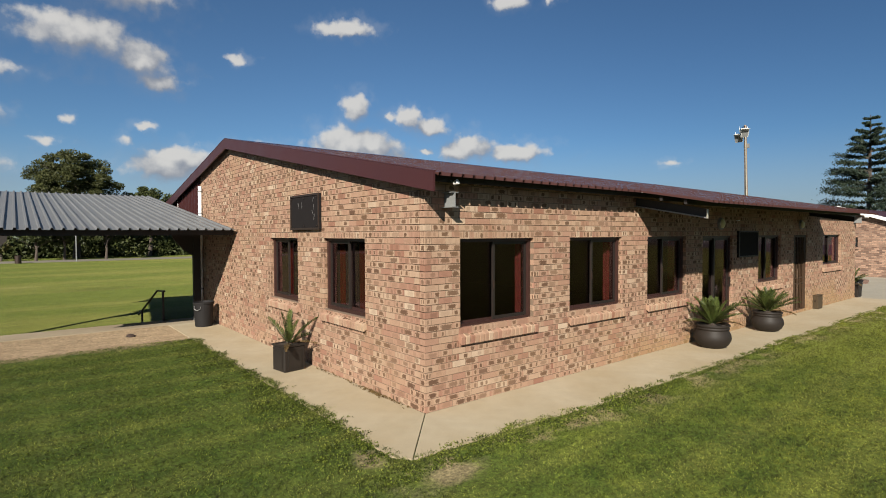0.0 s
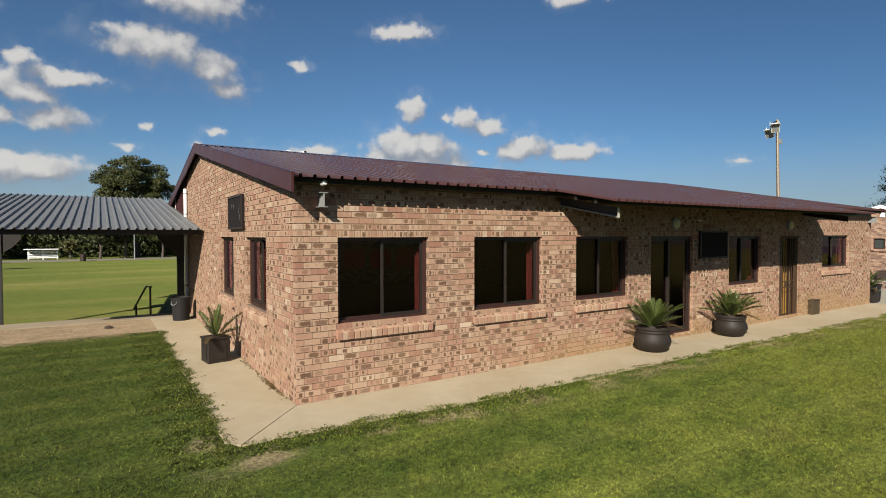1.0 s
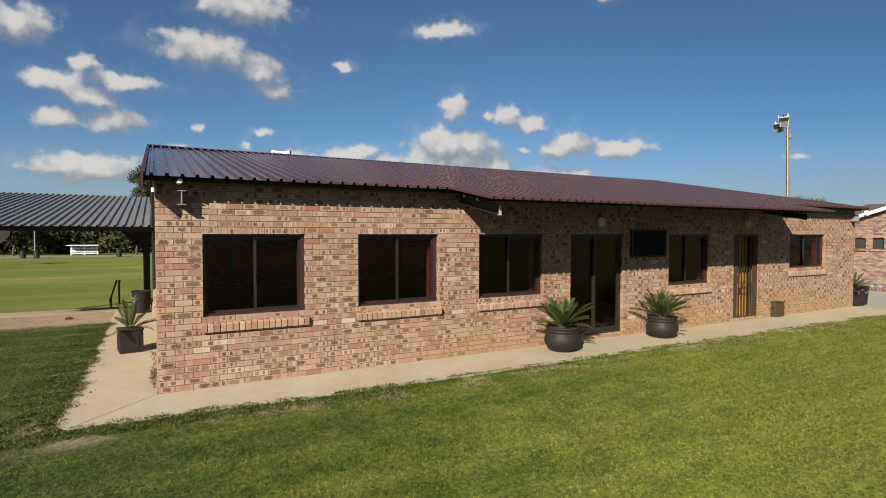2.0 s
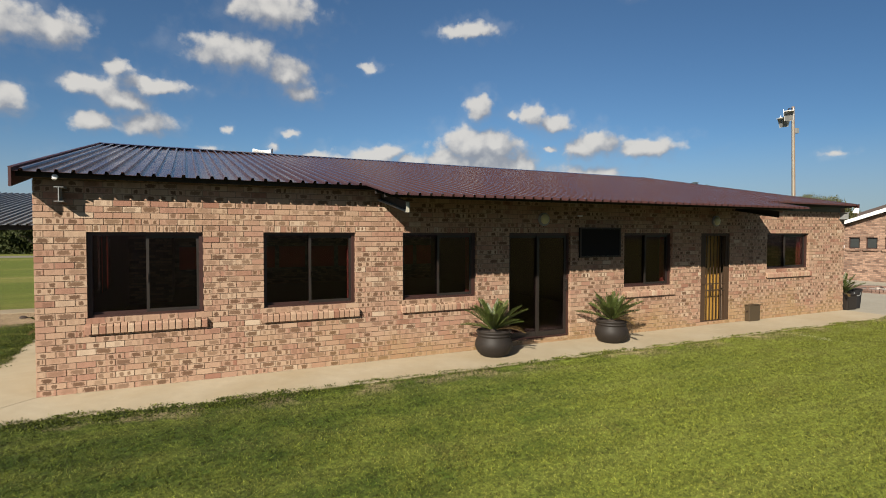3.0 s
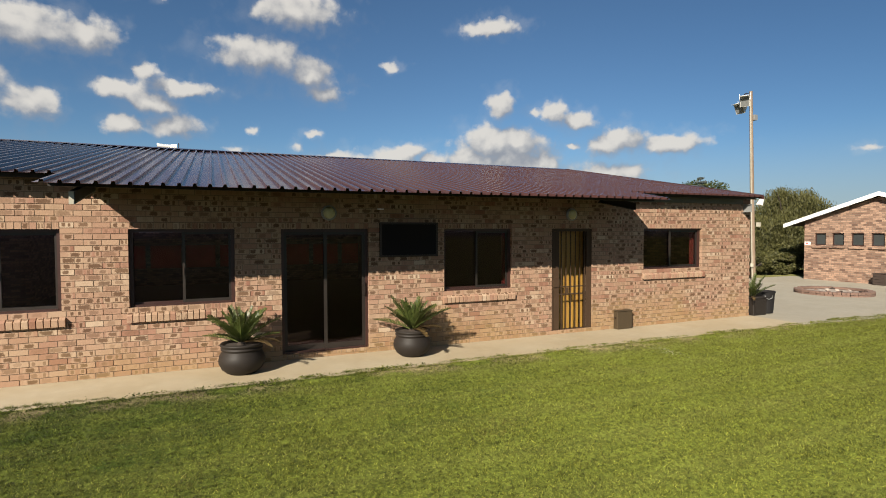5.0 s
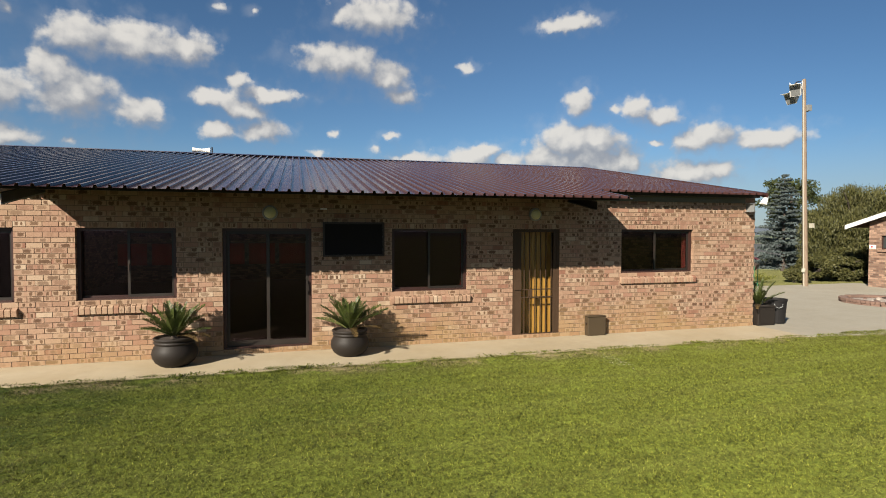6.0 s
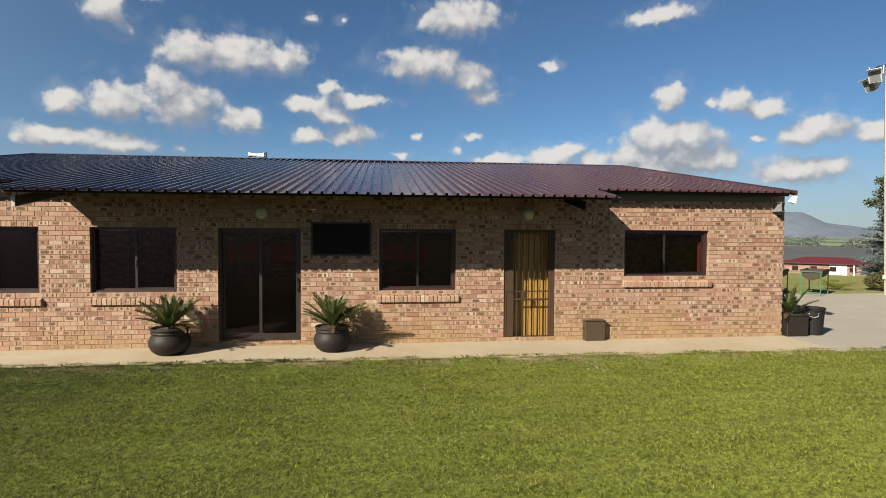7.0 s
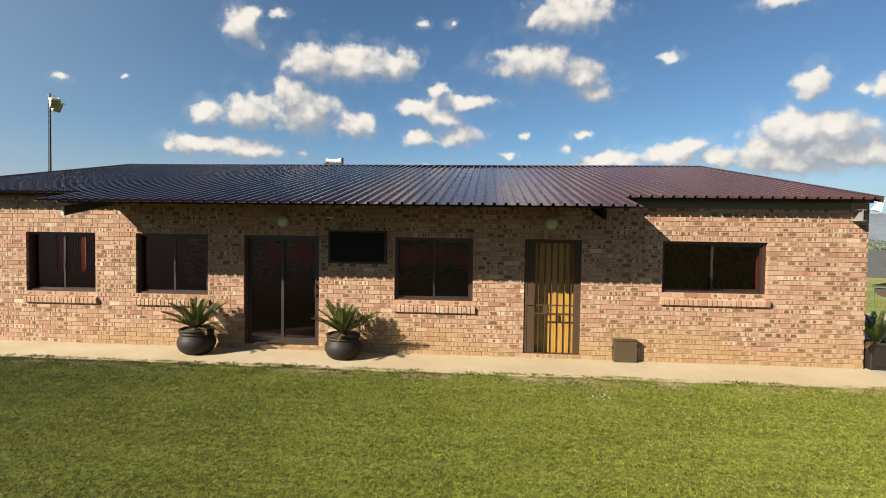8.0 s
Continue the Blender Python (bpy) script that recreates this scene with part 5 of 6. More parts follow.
# ---- the shelter on the gable side ----
def shelter():
    t = tagged(new("shelter"), "lean-to shelter with grey profiled roof on dark posts", "shelter")
    def skin(y):
        return 2.425 + 0.135 * (y - 7.26)
    me = sheet_mesh("shelter_sheet", 4, 7.26, 17.2, skin)
    me.materials.append(ROOF_GREY)
    for k in range(7):
        ob = new("shelter_sheet", me)
        ob.parent, ob.location = t, (-0.06 - (k + 1) * 4 * PITCH, 0, random.uniform(0, 0.003))
    part("edge_beam", boxes((-5.3, -0.06, 7.42, 7.5, 2.31, 2.42)), DARK_WOOD, t)
    part("beam", boxes((-5.3, -0.06, 9.95, 10.05, 2.36, 2.76)), DARK_WOOD, t)
    part("beam", boxes((-5.3, -0.06, 16.6, 16.7, 3.2, 3.66)), DARK_WOOD, t)
    part("beam", boxes((-5.3, -0.06, 13.84, 13.96, 2.85, 3.22)), DARK_WOOD, t)
    for x, y, foot, top, way in ((-0.25, 9.99, 0.0, 2.36, -1), (-4.82, 13.9, FIELD - 0.05, 2.85, 1)):
        post = part("post", boxes((x - 0.09, x + 0.09, y - 0.07, y + 0.07, foot, top)), DARK_WOOD, t)
        part("post_shoe", boxes((x - 0.098, x + 0.098, y - 0.078, y + 0.078, foot, foot + 0.10)), GREY_STEEL, post)
        low = top - 0.62 if foot == 0 else 1.72
        brace = [(x, top - 0.005), (x + way * 0.62, top - 0.005), (x + way * 0.56, low + 0.45), (x + way * 0.34, low + 0.2), (x + way * 0.095, low + 0.02), (x, low)]
        part("brace", prism(bmesh.new(), brace, "y", y - 0.035, y + 0.035), DARK_WOOD, t)
        part("rafter", prism(bmesh.new(), [(7.5, skin(7.5) - 0.008), (17.1, skin(17.1) - 0.008), (17.1, skin(17.1) - 0.12), (7.5, skin(7.5) - 0.12)], "x", x - 0.025, x + 0.025), DARK_WOOD, t)


shelter()

rail = tagged(new("handrail"), "dark steel handrail beside the steps to the field", "handrail")
part("post", tube(bmesh.new(), [(-1.0, 10.42, 0.0), (-1.0, 10.42, 0.80)], 0.028, 10), DARK_STEEL, rail)
part("top_bar", tube(bmesh.new(), [(-0.97, 10.38, 0.80), (-1.08, 10.75, 0.79), (-1.35, 11.9, 0.02)], 0.026, 10), DARK_STEEL, rail)
part("post", tube(bmesh.new(), [(-1.30, 11.7, -0.66), (-1.30, 11.7, 0.16)], 0.028, 10), DARK_STEEL, rail)

stone = tagged(new("stone"), "dark stone lying on the bare earth strip", "stone")
bm = bmesh.new()
bmesh.ops.create_icosphere(bm, subdivisions=2, radius=0.1)
for v in bm.verts:
    v.co *= 1 + 0.35 * noise.noise(v.co * 9)
    v.co.z *= 0.6
part("rock", bm, RUST, stone)
stone.location = (-2.05, 8.55, -0.01)


# ---- inside the hall: thin red curtains over the rear windows ----
for k, x in enumerate(NORTH):
    rear = tagged(new(f"window_{k + 8}"), "rear window behind a thin red curtain", "window", kind="structure")
    part("window_frame", boxes((x, x + 0.04, BACK - 0.12, BACK - 0.06, 0.78, 1.62), (x + 1.04, x + 1.08, BACK - 0.12, BACK - 0.06, 0.78, 1.62),
                               (x + 0.04, x + 1.04, BACK - 0.12, BACK - 0.06, 1.58, 1.62), (x + 0.04, x + 1.04, BACK - 0.12, BACK - 0.06, 0.78, 0.82)), BRONZE, rear)
    part("curtain", boxes((x - 0.02, x + 1.1, BACK - WALL - 0.03, BACK - WALL - 0.027, 0.74, 1.66)), RED_CURTAIN, rear, "thin red curtain lit from behind")


# ---- the yard and beyond ----
def far_hall():
    """The brick outbuilding across the yard: gable wall with a row of small windows under a white barge."""
    t = tagged(new("outbuilding"), "brick outbuilding with small high windows and white barge board", "building")
    x0, y1, y0, ridge, eave, peak = 32.75, 7.17, 0.73, 3.95, 2.62, 3.68
    holes = [(y - 0.51, y, 1.49, 2.06) for y in (6.70, 5.93, 5.13, 4.34, 3.56)]
    bm = bmesh.new()
    cuts = sorted({y0, y1, ridge, *(h[0] for h in holes), *(h[1] for h in holes)})

    def top(y):
        return peak - (peak - eave) * abs(y - ridge) / (y1 - ridge)
    for a, b in zip(cuts, cuts[1:]):
        z = -0.3
        for h in holes:
            if h[0] < (a + b) / 2 < h[1]:
                prism(bm, [(a, z), (b, z), (b, h[2]), (a, h[2])], "x", x0, x0 + 0.23)
                z = h[3]
        prism(bm, [(a, z), (b, z), (b, top(b)), (a, top(a))], "x", x0, x0 + 0.23)
    bmesh.ops.remove_doubles(bm, verts=bm.verts, dist=0.0005)
    part("wall", bm, FAR_BRICK, t)
    part("side_wall", boxes((x0 + 0.23, x0 + 14, y1 - 0.23, y1, -0.3, eave)), FAR_BRICK, t)
    part("side_wall", boxes((x0 + 0.23, x0 + 14, y0, y0 + 0.23, -0.3, eave)), FAR_BRICK, t)
    part("end_wall", boxes((x0 + 13.77, x0 + 14, y0 + 0.23, y1 - 0.23, -0.3, eave)), FAR_BRICK, t)
    for a, b in ((ridge, y1 + 0.83), (ridge, y0 - 0.83)):
        za, zb = peak + 0.05, top(b) + 0.05
        part("roof", prism(bmesh.new(), [(a, za), (b, zb), (b, zb + 0.05), (a, za + 0.05)], "x", x0 - 0.28, x0 + 14.3), MAROON, t)
        part("barge_board", prism(bmesh.new(), [(a, za - 0.07), (b, zb - 0.07), (b, zb + 0.11), (a, za + 0.11)], "x", x0 - 0.32, x0 - 0.285), WHITE, t, "white barge board")
        part("soffit", prism(bmesh.new(), [(a, za - 0.02), (b, zb - 0.02), (b, zb - 0.002), (a, za - 0.002)], "x", x0 - 0.28, x0 - 0.002), DARK_WOOD, t)
    for h in holes:
        w = part("window", boxes((x0 + 0.08, x0 + 0.12, h[0], h[0] + 0.04, h[2], h[3]), (x0 + 0.08, x0 + 0.12, h[1] - 0.04, h[1], h[2], h[3]), (x0 + 0.08, x0 + 0.12, h[0] + 0.04, h[1] - 0.04, h[3] - 0.04, h[3]),
                                 (x0 + 0.08, x0 + 0.12, h[0] + 0.04, h[1] - 0.04, h[2], h[2] + 0.04)), BRONZE, t)
        part("pane", boxes((x0 + 0.1, x0 + 0.105, h[0] + 0.04, h[1] - 0.04, h[2] + 0.04, h[3] - 0.04)), GREY_PANE, w, "grey glass")
        part("sill", boxes((x0 - 0.085, x0 + 0.08, h[0] - 0.06, h[1] + 0.06, h[2] - 0.115, h[2] - 0.02)), FAR_BRICK, w)
    sign = part("sign", boxes((x0 - 0.012, x0 - 0.002, 6.88, 7.15, 1.5, 1.65)), WHITE, t, "small white sign with a red mark")
    part("mark", lathe(bmesh.new(), [(0.02, 0.0), (0.045, 0.0), (0.045, 0.003), (0.02, 0.003)], 16), RED_MARK, sign).matrix_basis = pose(x0 - 0.0125, 7.04, 1.575, 0, -90, 0)
    part("inner_wall", boxes((x0 + 2.5, x0 + 2.6, y0 + 0.23, y1 - 0.23, -0.3, eave)), INSIDE, t)


far_hall()

crate = thing("crate", (32.28, 3.77, -0.141), 0, "low dark brown slatted crate by the outbuilding wall", "crate")
for k in range(4):
    part("slat", box(bmesh.new(), -0.02, 0.0, -0.23, 0.23, 0.02 + k * 0.115, 0.125 + k * 0.115, 0.004), RUST, crate)
for y in (-0.21, 0.21):
    part("end_board", box(bmesh.new(), 0.003, 0.42, y - 0.02, y + 0.02, 0.0, 0.47, 0.004), RUST, crate)
part("lid", box(bmesh.new(), -0.04, 0.44, -0.25, 0.25, 0.485, 0.51, 0.004), RUST, crate)


LAMP_GREY = plain("dusty_lamp_grey", (0.50, 0.49, 0.46), 0.7, vary=0.5, scale=8.0)


def lamp_pole(at, height, label, dark=False, side=1, lean=(0.0, 0.0)):
    """A timber pole with two floodlights on a short arm and a pale conduit up one side."""
    t = thing("floodlight_pole", at, 0, label, "floodlight", "floodlight poles")
    t.matrix_basis = pose(*at, *lean, 0)
    wood = DARK_WOOD if dark else POLE_WOOD
    part("pole", tube(bmesh.new(), [(0, 0, -0.3), (0, 0, height * 0.5), (0.03, 0, height)], [0.105, 0.09, 0.07], 12), wood, t)
    part("conduit", tube(bmesh.new(), [(-0.16, -0.06, 0.0), (-0.14, -0.06, height * 0.5), (-0.09, -0.06, height - 0.5)], 0.024, 8), DARK_STEEL if dark else LAMP_GLASS, t)
    part("arm", tube(bmesh.new(), [(0.0, 0, height - 0.08), (-0.4 * side, -0.05, height - 0.16), (-0.62 * side, -0.1, height - 0.3)], 0.03, 6), DARK_STEEL, t)
    for x, y, z, turn in ((-0.66, -0.2, height - 0.5, 35), (-0.4, 0.18, height - 0.72, 10)):
        head = part("lamp_head", prism(bmesh.new(), [(-0.2, -0.26), (-0.22, 0.2), (-0.02, 0.22), (0.14, 0.1), (0.12, -0.08)], "y", -0.2, 0.2), LAMP_GREY, t, "dusty grey floodlight head")
        head.matrix_basis = pose(x * side, y, z - (0.35 if dark else 0), 0, -28, turn if side > 0 else 180 - turn) @ Matrix.Diagonal((*(1.9 if dark else 1.0,) * 3, 1))
        part("lens", prism(bmesh.new(), [(-0.215, -0.22), (-0.232, 0.16), (-0.224, 0.16), (-0.207, -0.22)], "y", -0.16, 0.16), GREY_STEEL, head)
        for s in (-1, 1):
            part("stirrup", prism(bmesh.new(), [(-0.02, -0.02), (0.28, 0.22), (0.3, 0.2), (0.02, -0.04)], "y", s * 0.215 - 0.008, s * 0.215 + 0.008), WHITE, head)
        part("visor", prism(bmesh.new(), [(-0.22, 0.205), (-0.4, 0.3), (-0.4, 0.31), (-0.22, 0.222)], "y", -0.2, 0.2), WHITE, head)
    if dark:
        low = part("low_lamp", box(bmesh.new(), -0.98, -0.42, -0.9, -0.4, 7.4, 7.85, 0.05), LAMP_GREY, t, "small floodlight lower on the pole")
        part("bracket", tube(bmesh.new(), [(0.0, 0.0, 7.45), (-0.7, -0.62, 7.38)], 0.035, 6), DARK_STEEL, low)
    part("junction_box", boxes((0.1, 0.3, -0.12, 0.12, height - 1.35, height - 1.1)), GREY_STEEL, t)
    part("meter", boxes((0.08, 0.24, -0.24, -0.12, 2.5, 2.7)), LAMP_GLASS, t, "pale electric box")
    part("cap", tube(bmesh.new(), [(-0.18, -0.06, 0.62), (-0.16, -0.06, 0.78)], 0.075, 10), LAMP_GLASS, t)


lamp_pole((29.88, 7.68, -0.13), 8.85, "tall timber pole with two floodlights and pale conduit", lean=(-1.2, -0.95))
lamp_pole((-28.6, 36.5, -0.65), 15.4, "tall dark pole with floodlights beyond the shelter", dark=True, side=-1)


def fire_ring():
    """Two low courses of sooty brick in a ring, half filled with ash and broken brick."""
    t = thing("fire_ring", (27.0, 2.5, -0.088), 0, "low round brick fire ring with ash on the paving", "fire ring")
    rng = random.Random(8)
    lower = brick_mesh("brick", [((-0.112, -0.1, 0.0), (0.112, 0.1, 0.074))])
    upper = brick_mesh("brick", [((-0.052, -0.11, 0.0), (0.052, 0.11, 0.074))])
    for me, n, z in ((lower, 30, -0.005), (upper, 61, 0.078)):
        me.materials.append(ASHY)
        for k in range(n):
            if z > 0 and k in (17, 18, 44):
                continue
            a = 2 * math.pi * k / n
            r = 1.08 + rng.uniform(-0.012, 0.012)
            ob = new("brick", me)
            ob.parent = t
            ob.matrix_basis = pose(r * math.cos(a), r * math.sin(a), z + rng.uniform(0, 0.008), 0, rng.uniform(-2, 2), math.degrees(a) + 90 + rng.uniform(-3, 3))
    part("ash_bed", lathe(bmesh.new(), [(0.985, 0.0), (0.98, 0.07), (0.6, 0.1), (0.3, 0.085), (0.02, 0.095)], 24), ASH, t, "pale grey ash")
    for k in range(16):
        a, r, w = rng.uniform(0, 6.28), rng.uniform(0.2, 0.85), rng.uniform(0.05, 0.12)
        bm = bmesh.new()
        bmesh.ops.create_icosphere(bm, subdivisions=1, radius=w)
        for v in bm.verts:
            v.co *= 1 + rng.uniform(-0.25, 0.25)
            v.co.z *= 0.6
        part("rubble", bm, ASH if k % 3 == 0 else (ASHY if k % 3 == 1 else RUST), t).matrix_basis = pose(r * math.cos(a), r * math.sin(a), 0.1, 0, 0, rng.uniform(0, 180))


fire_ring()


def braai(at, turn):
    """Half a steel drum on a green stand."""
    t = thing("barbecue_drum", at, turn, "rusty half-drum barbecue on a green steel stand", "barbecue", "barbecues on the lawn edge")
    bm = bmesh.new()
    arc = [(0.36 * math.cos(a), 0.36 * math.sin(a)) for a in np.linspace(math.pi, 2 * math.pi, 14)]
    prism(bm, [(p[0], 0.95 + p[1]) for p in arc] + [(p[0] * 0.93, 0.95 + p[1] * 0.93) for p in arc[::-1]], "x", -0.62, 0.62)
    drum = part("half_drum", bm, RUST, t, "rusted half drum")
    for x in (-0.62, 0.624):
        part("end_plate", prism(bmesh.new(), [(p[0], 0.95 + p[1]) for p in arc], "x", x - 0.004, x), RUST, drum)
    for x in (-0.66, 0.66):
        for y in (-0.3, 0.3):
            part("leg", boxes((x - 0.016, x + 0.016, y - 0.016, y + 0.016, 0.0, 0.9)), GREEN_STEEL, t)
    part("rail", boxes((-0.676, -0.644, -0.284, 0.284, 0.868, 0.9), (0.644, 0.676, -0.284, 0.284, 0.868, 0.9), (-0.644, 0.644, -0.012, 0.012, 0.56, 0.588)), GREEN_STEEL, t)
    part("foot_rail", boxes((-0.676, -0.644, -0.284, 0.284, 0.1, 0.13), (0.644, 0.676, -0.284, 0.284, 0.1, 0.13)), GREEN_STEEL, t)


braai((26.95, 7.82, -0.082), 38)
braai((25.2, 7.72, -0.062), 40)


def far_house(name, at, turn, w, d, wall, rise, roof_mat, wall_mat, label):
    t = thing(name, at, turn, label, "house")
    part("wall", boxes((-w / 2, w / 2, -d / 2, d / 2, -0.5, wall)), wall_mat, t)
    bm = bmesh.new()
    e = 0.6
    lo = [bm.verts.new(p) for p in ((-w / 2 - e, -d / 2 - e, wall), (w / 2 + e, -d / 2 - e, wall), (w / 2 + e, d / 2 + e, wall), (-w / 2 - e, d / 2 + e, wall))]
    hi = [bm.verts.new(p) for p in ((-w / 2 + d / 2, 0, wall + rise), (w / 2 - d / 2, 0, wall + rise))]
    for f in ((lo[0], lo[1], hi[1], hi[0]), (lo[1], lo[2], hi[1]), (lo[2], lo[3], hi[0], hi[1]), (lo[3], lo[0], hi[0]), lo[::-1]):
        bm.faces.new(f)
    part("roof", bm, roof_mat, t)
    part("fascia", boxes((-w / 2 - e - 0.05, w / 2 + e + 0.05, -d / 2 - e - 0.05, -d / 2 - e - 0.005, wall - 0.2, wall + 0.02)), BRONZE, t)
    for k in range(4):
        x = -w / 2 + w * (k + 0.6) / 4.4
        win = part("window", boxes((x - 0.6, x + 0.6, -d / 2 - 0.03, -d / 2 - 0.004, 0.9, 2.0)), BRONZE, t)
        part("pane", boxes((x - 0.54, x + 0.54, -d / 2 - 0.04, -d / 2 - 0.031, 0.96, 1.94)), GLASS, win)
    part("plaster_wall", boxes((w * 0.05, w * 0.25, -d / 2 - 0.022, -d / 2 - 0.002, -0.5, wall - 0.22)), WHITE, t, "white plastered wall")
    part("porch_post", boxes((w * 0.32, w * 0.335, -d / 2 - 0.5, -d / 2 - 0.3, -0.5, wall - 0.002)), WHITE, t, "white porch post")


HOUSE_RED = plain("bright_red_roof", (0.092, 0.0115, 0.0126), 0.6, vary=0.2)
THATCH = plain("brown_roof_tiles", (0.069, 0.0488, 0.0400), 0.8, vary=0.3)
far_house("house", (112.0, 100.0, ground_z(112, 100)), -43, 15.5, 8.0, 2.7, 1.3, HOUSE_RED, FAR_BRICK, "long low house with bright red roof")
far_house("house", (57.0, 14.5, ground_z(57, 14.5)), -65, 9.0, 7.0, 4.4, 1.7, THATCH, FAR_BRICK, "distant house with a brown hipped roof")


# ---- trees ----
def leaf_quads(centres, sizes, rng, lean=0.5, hang=0.0):
    """Small leaf sprays: one four-cornered face at each centre; hang draws them downward."""
    n = len(centres)
    a = rng.normal(size=(n, 3)) + np.array([0.0, 0.0, -hang])
    a /= np.linalg.norm(a, axis=1, keepdims=True)
    b = np.cross(a, rng.normal(size=(n, 3)))
    b /= np.linalg.norm(b, axis=1, keepdims=True)
    s = sizes[:, None]
    return np.stack([centres - a * s, centres - b * s * lean, centres + a * s, centres + b * s * lean], axis=1)


def limbs(bm, base, height, spread, count, rng, trunk_r, first=0.35):
    tops = []
    tube(bm, [base, base + Vector((0.02 * height, 0, height * first)), base + Vector((0.01 * height, 0.02 * height, height * 0.8))], [trunk_r * 1.15, trunk_r * 0.8, trunk_r * 0.25], 8)
    for k in range(count):
        a = 2 * math.pi * (k / count) + rng.uniform(-0.3, 0.3)
        z0 = height * rng.uniform(first, 0.6)
        out = spread * rng.uniform(0.55, 0.9)
        p0 = base + Vector((0.01 * height, 0, z0))
        p2 = base + Vector((out * math.cos(a), out * math.sin(a), min(height * 0.9, z0 + height * rng.uniform(0.15, 0.35))))
        p1 = p0.lerp(p2, 0.5) + Vector((0, 0, height * 0.05))
        tube(bm, [p0, p1, p2], [trunk_r * 0.42, trunk_r * 0.26, trunk_r * 0.08], 6)
        tops.append(p2)
    return tops


def broad_tree(at, height, spread, leaves, leaf, mat, seed, label, low=0.3, droop=0.0, clumps=46, name="tree", flat=0.7):
    """A broadleaved tree: trunk, limbs, and a crown of leaf sprays gathered in uneven clumps."""
    rng = np.random.default_rng(seed)
    t = thing(name, at, 0, label, "tree")
    bm = bmesh.new()
    limbs(bm, Vector((0, 0, -0.2)), height, spread, 7, random.Random(seed), max(0.12, height * 0.028), first=max(0.12, low * 0.7))
    part("trunk", bm, BARK, t)
    mid, half = height * (1 + low) / 2, height * (1 - low) / 2
    d = rng.normal(size=(clumps, 3))
    d /= np.linalg.norm(d, axis=1, keepdims=True)
    r = rng.uniform(0.45, 0.92, size=(clumps, 1))
    centre = d * r * np.array([spread, spread, half]) + np.array([0, 0, mid])
    size = rng.uniform(0.16, 0.30, size=clumps) * spread
    pick = rng.integers(0, clumps, size=leaves)
    off = rng.normal(size=(leaves, 3))
    off /= np.linalg.norm(off, axis=1, keepdims=True)
    off *= (rng.uniform(0.0, 1.0, size=(leaves, 1)) ** 0.45)
    pts = centre[pick] + off * size[pick][:, None] * np.array([1, 1, flat])
    if droop:
        pts[:, 2] -= droop * rng.uniform(0, 1, size=leaves) ** 1.5 * height * 0.5
        pts[:, 2] = np.maximum(pts[:, 2], 0.1)
    me = quads_mesh("crown", leaf_quads(pts, leaf * rng.uniform(0.6, 1.3, size=leaves), rng, 0.22 if droop else 0.5, 3.0 if droop else 0.0))
    link_mesh("crown", me, mat, t)
    return t


def conifer(at, height, spread, tiers, mat, seed, label, leaf=0.3, base=0.1, sprays=70, thick=0.028, arms=6, wide=0.13):
    """A conifer: straight trunk and tiers of level branches clothed in flat sprays."""
    rng = np.random.default_rng(seed)
    t = thing("conifer", at, 0, label, "tree")
    bm = bmesh.new()
    tube(bm, [(0, 0, -0.2), (0, 0, height * 0.5), (0, 0, height)], [height * 0.022, height * 0.013, 0.03], 8)
    quads = []
    for k in range(tiers):
        f = (k + 0.5) / tiers
        z = height * (base + (1 - base) * f)
        reach = spread * (1 - f) ** 0.75 + 0.25
        for j in range(arms):
            a = rng.uniform(0, 2 * math.pi)
            r = reach * rng.uniform(0.65, 1.1)
            rise = rng.uniform(-0.06, 0.12) * r
            tip = Vector((r * math.cos(a), r * math.sin(a), z + rise))
            tube(bm, [(0, 0, z - 0.1 * r), tip], [height * 0.006, 0.01], 4, cap=False)
            s = rng.uniform(0.15, 1.05, size=sprays)
            pts = np.array([0, 0, z - 0.1 * r]) + s[:, None] * (np.array(tip) - np.array([0, 0, z - 0.1 * r]))
            pts += rng.normal(size=(sprays, 3)) * np.array([wide, wide, thick]) * r * (0.4 + 0.6 * s[:, None])
            quads.append(leaf_quads(pts, leaf * rng.uniform(0.5, 1.2, size=sprays), rng, 0.4))
    part("trunk", bm, BARK, t)
    link_mesh("crown", quads_mesh("crown", np.concatenate(quads)), mat, t)


broad_tree((1.9, 76.0, FIELD), 13.6, 5.1, 42000, 0.13, LEAF_OLIVE, 3, "large dark olive spreading tree beyond the playing field", low=0.42, clumps=84, flat=0.55)
broad_tree((10.5, 78.0, FIELD), 10.4, 4.6, 14000, 0.2, LEAF_DARK, 5, "dark tree beyond the playing field")


def hedge():
    """Dense dark undergrowth along the far side of the field."""
    rng = np.random.default_rng(12)
    n = 110000
    x = rng.uniform(-75, 32, n)
    top = 4.4 + 1.3 * np.sin(x * 0.31) + 0.9 * np.sin(x * 0.83 + 1)
    z = rng.uniform(0, 1, n) ** 0.8 * np.maximum(top, 0.9)
    pts = np.stack([x, 80 + rng.normal(0, 1.2, n), FIELD + z], axis=1)
    tagged(link_mesh("hedge", quads_mesh("hedge", leaf_quads(pts, rng.uniform(0.15, 0.32, n), rng)), LEAF_DARK), "dense dark undergrowth beyond the field", "hedge", kind="stuff")


hedge()
for x, y, k in ((-2.3, 71.2, 91), (0.4, 72.0, 92), (4.6, 71.6, 93), (-15.5, 74.0, 94)):
    broad_tree((x, y, FIELD), 5.6, 3.0, 5200, 0.2, LEAF_DARK, k, "dark tree with bare trunk at the field's far side", low=0.34, clumps=34)
row = random.Random(8)
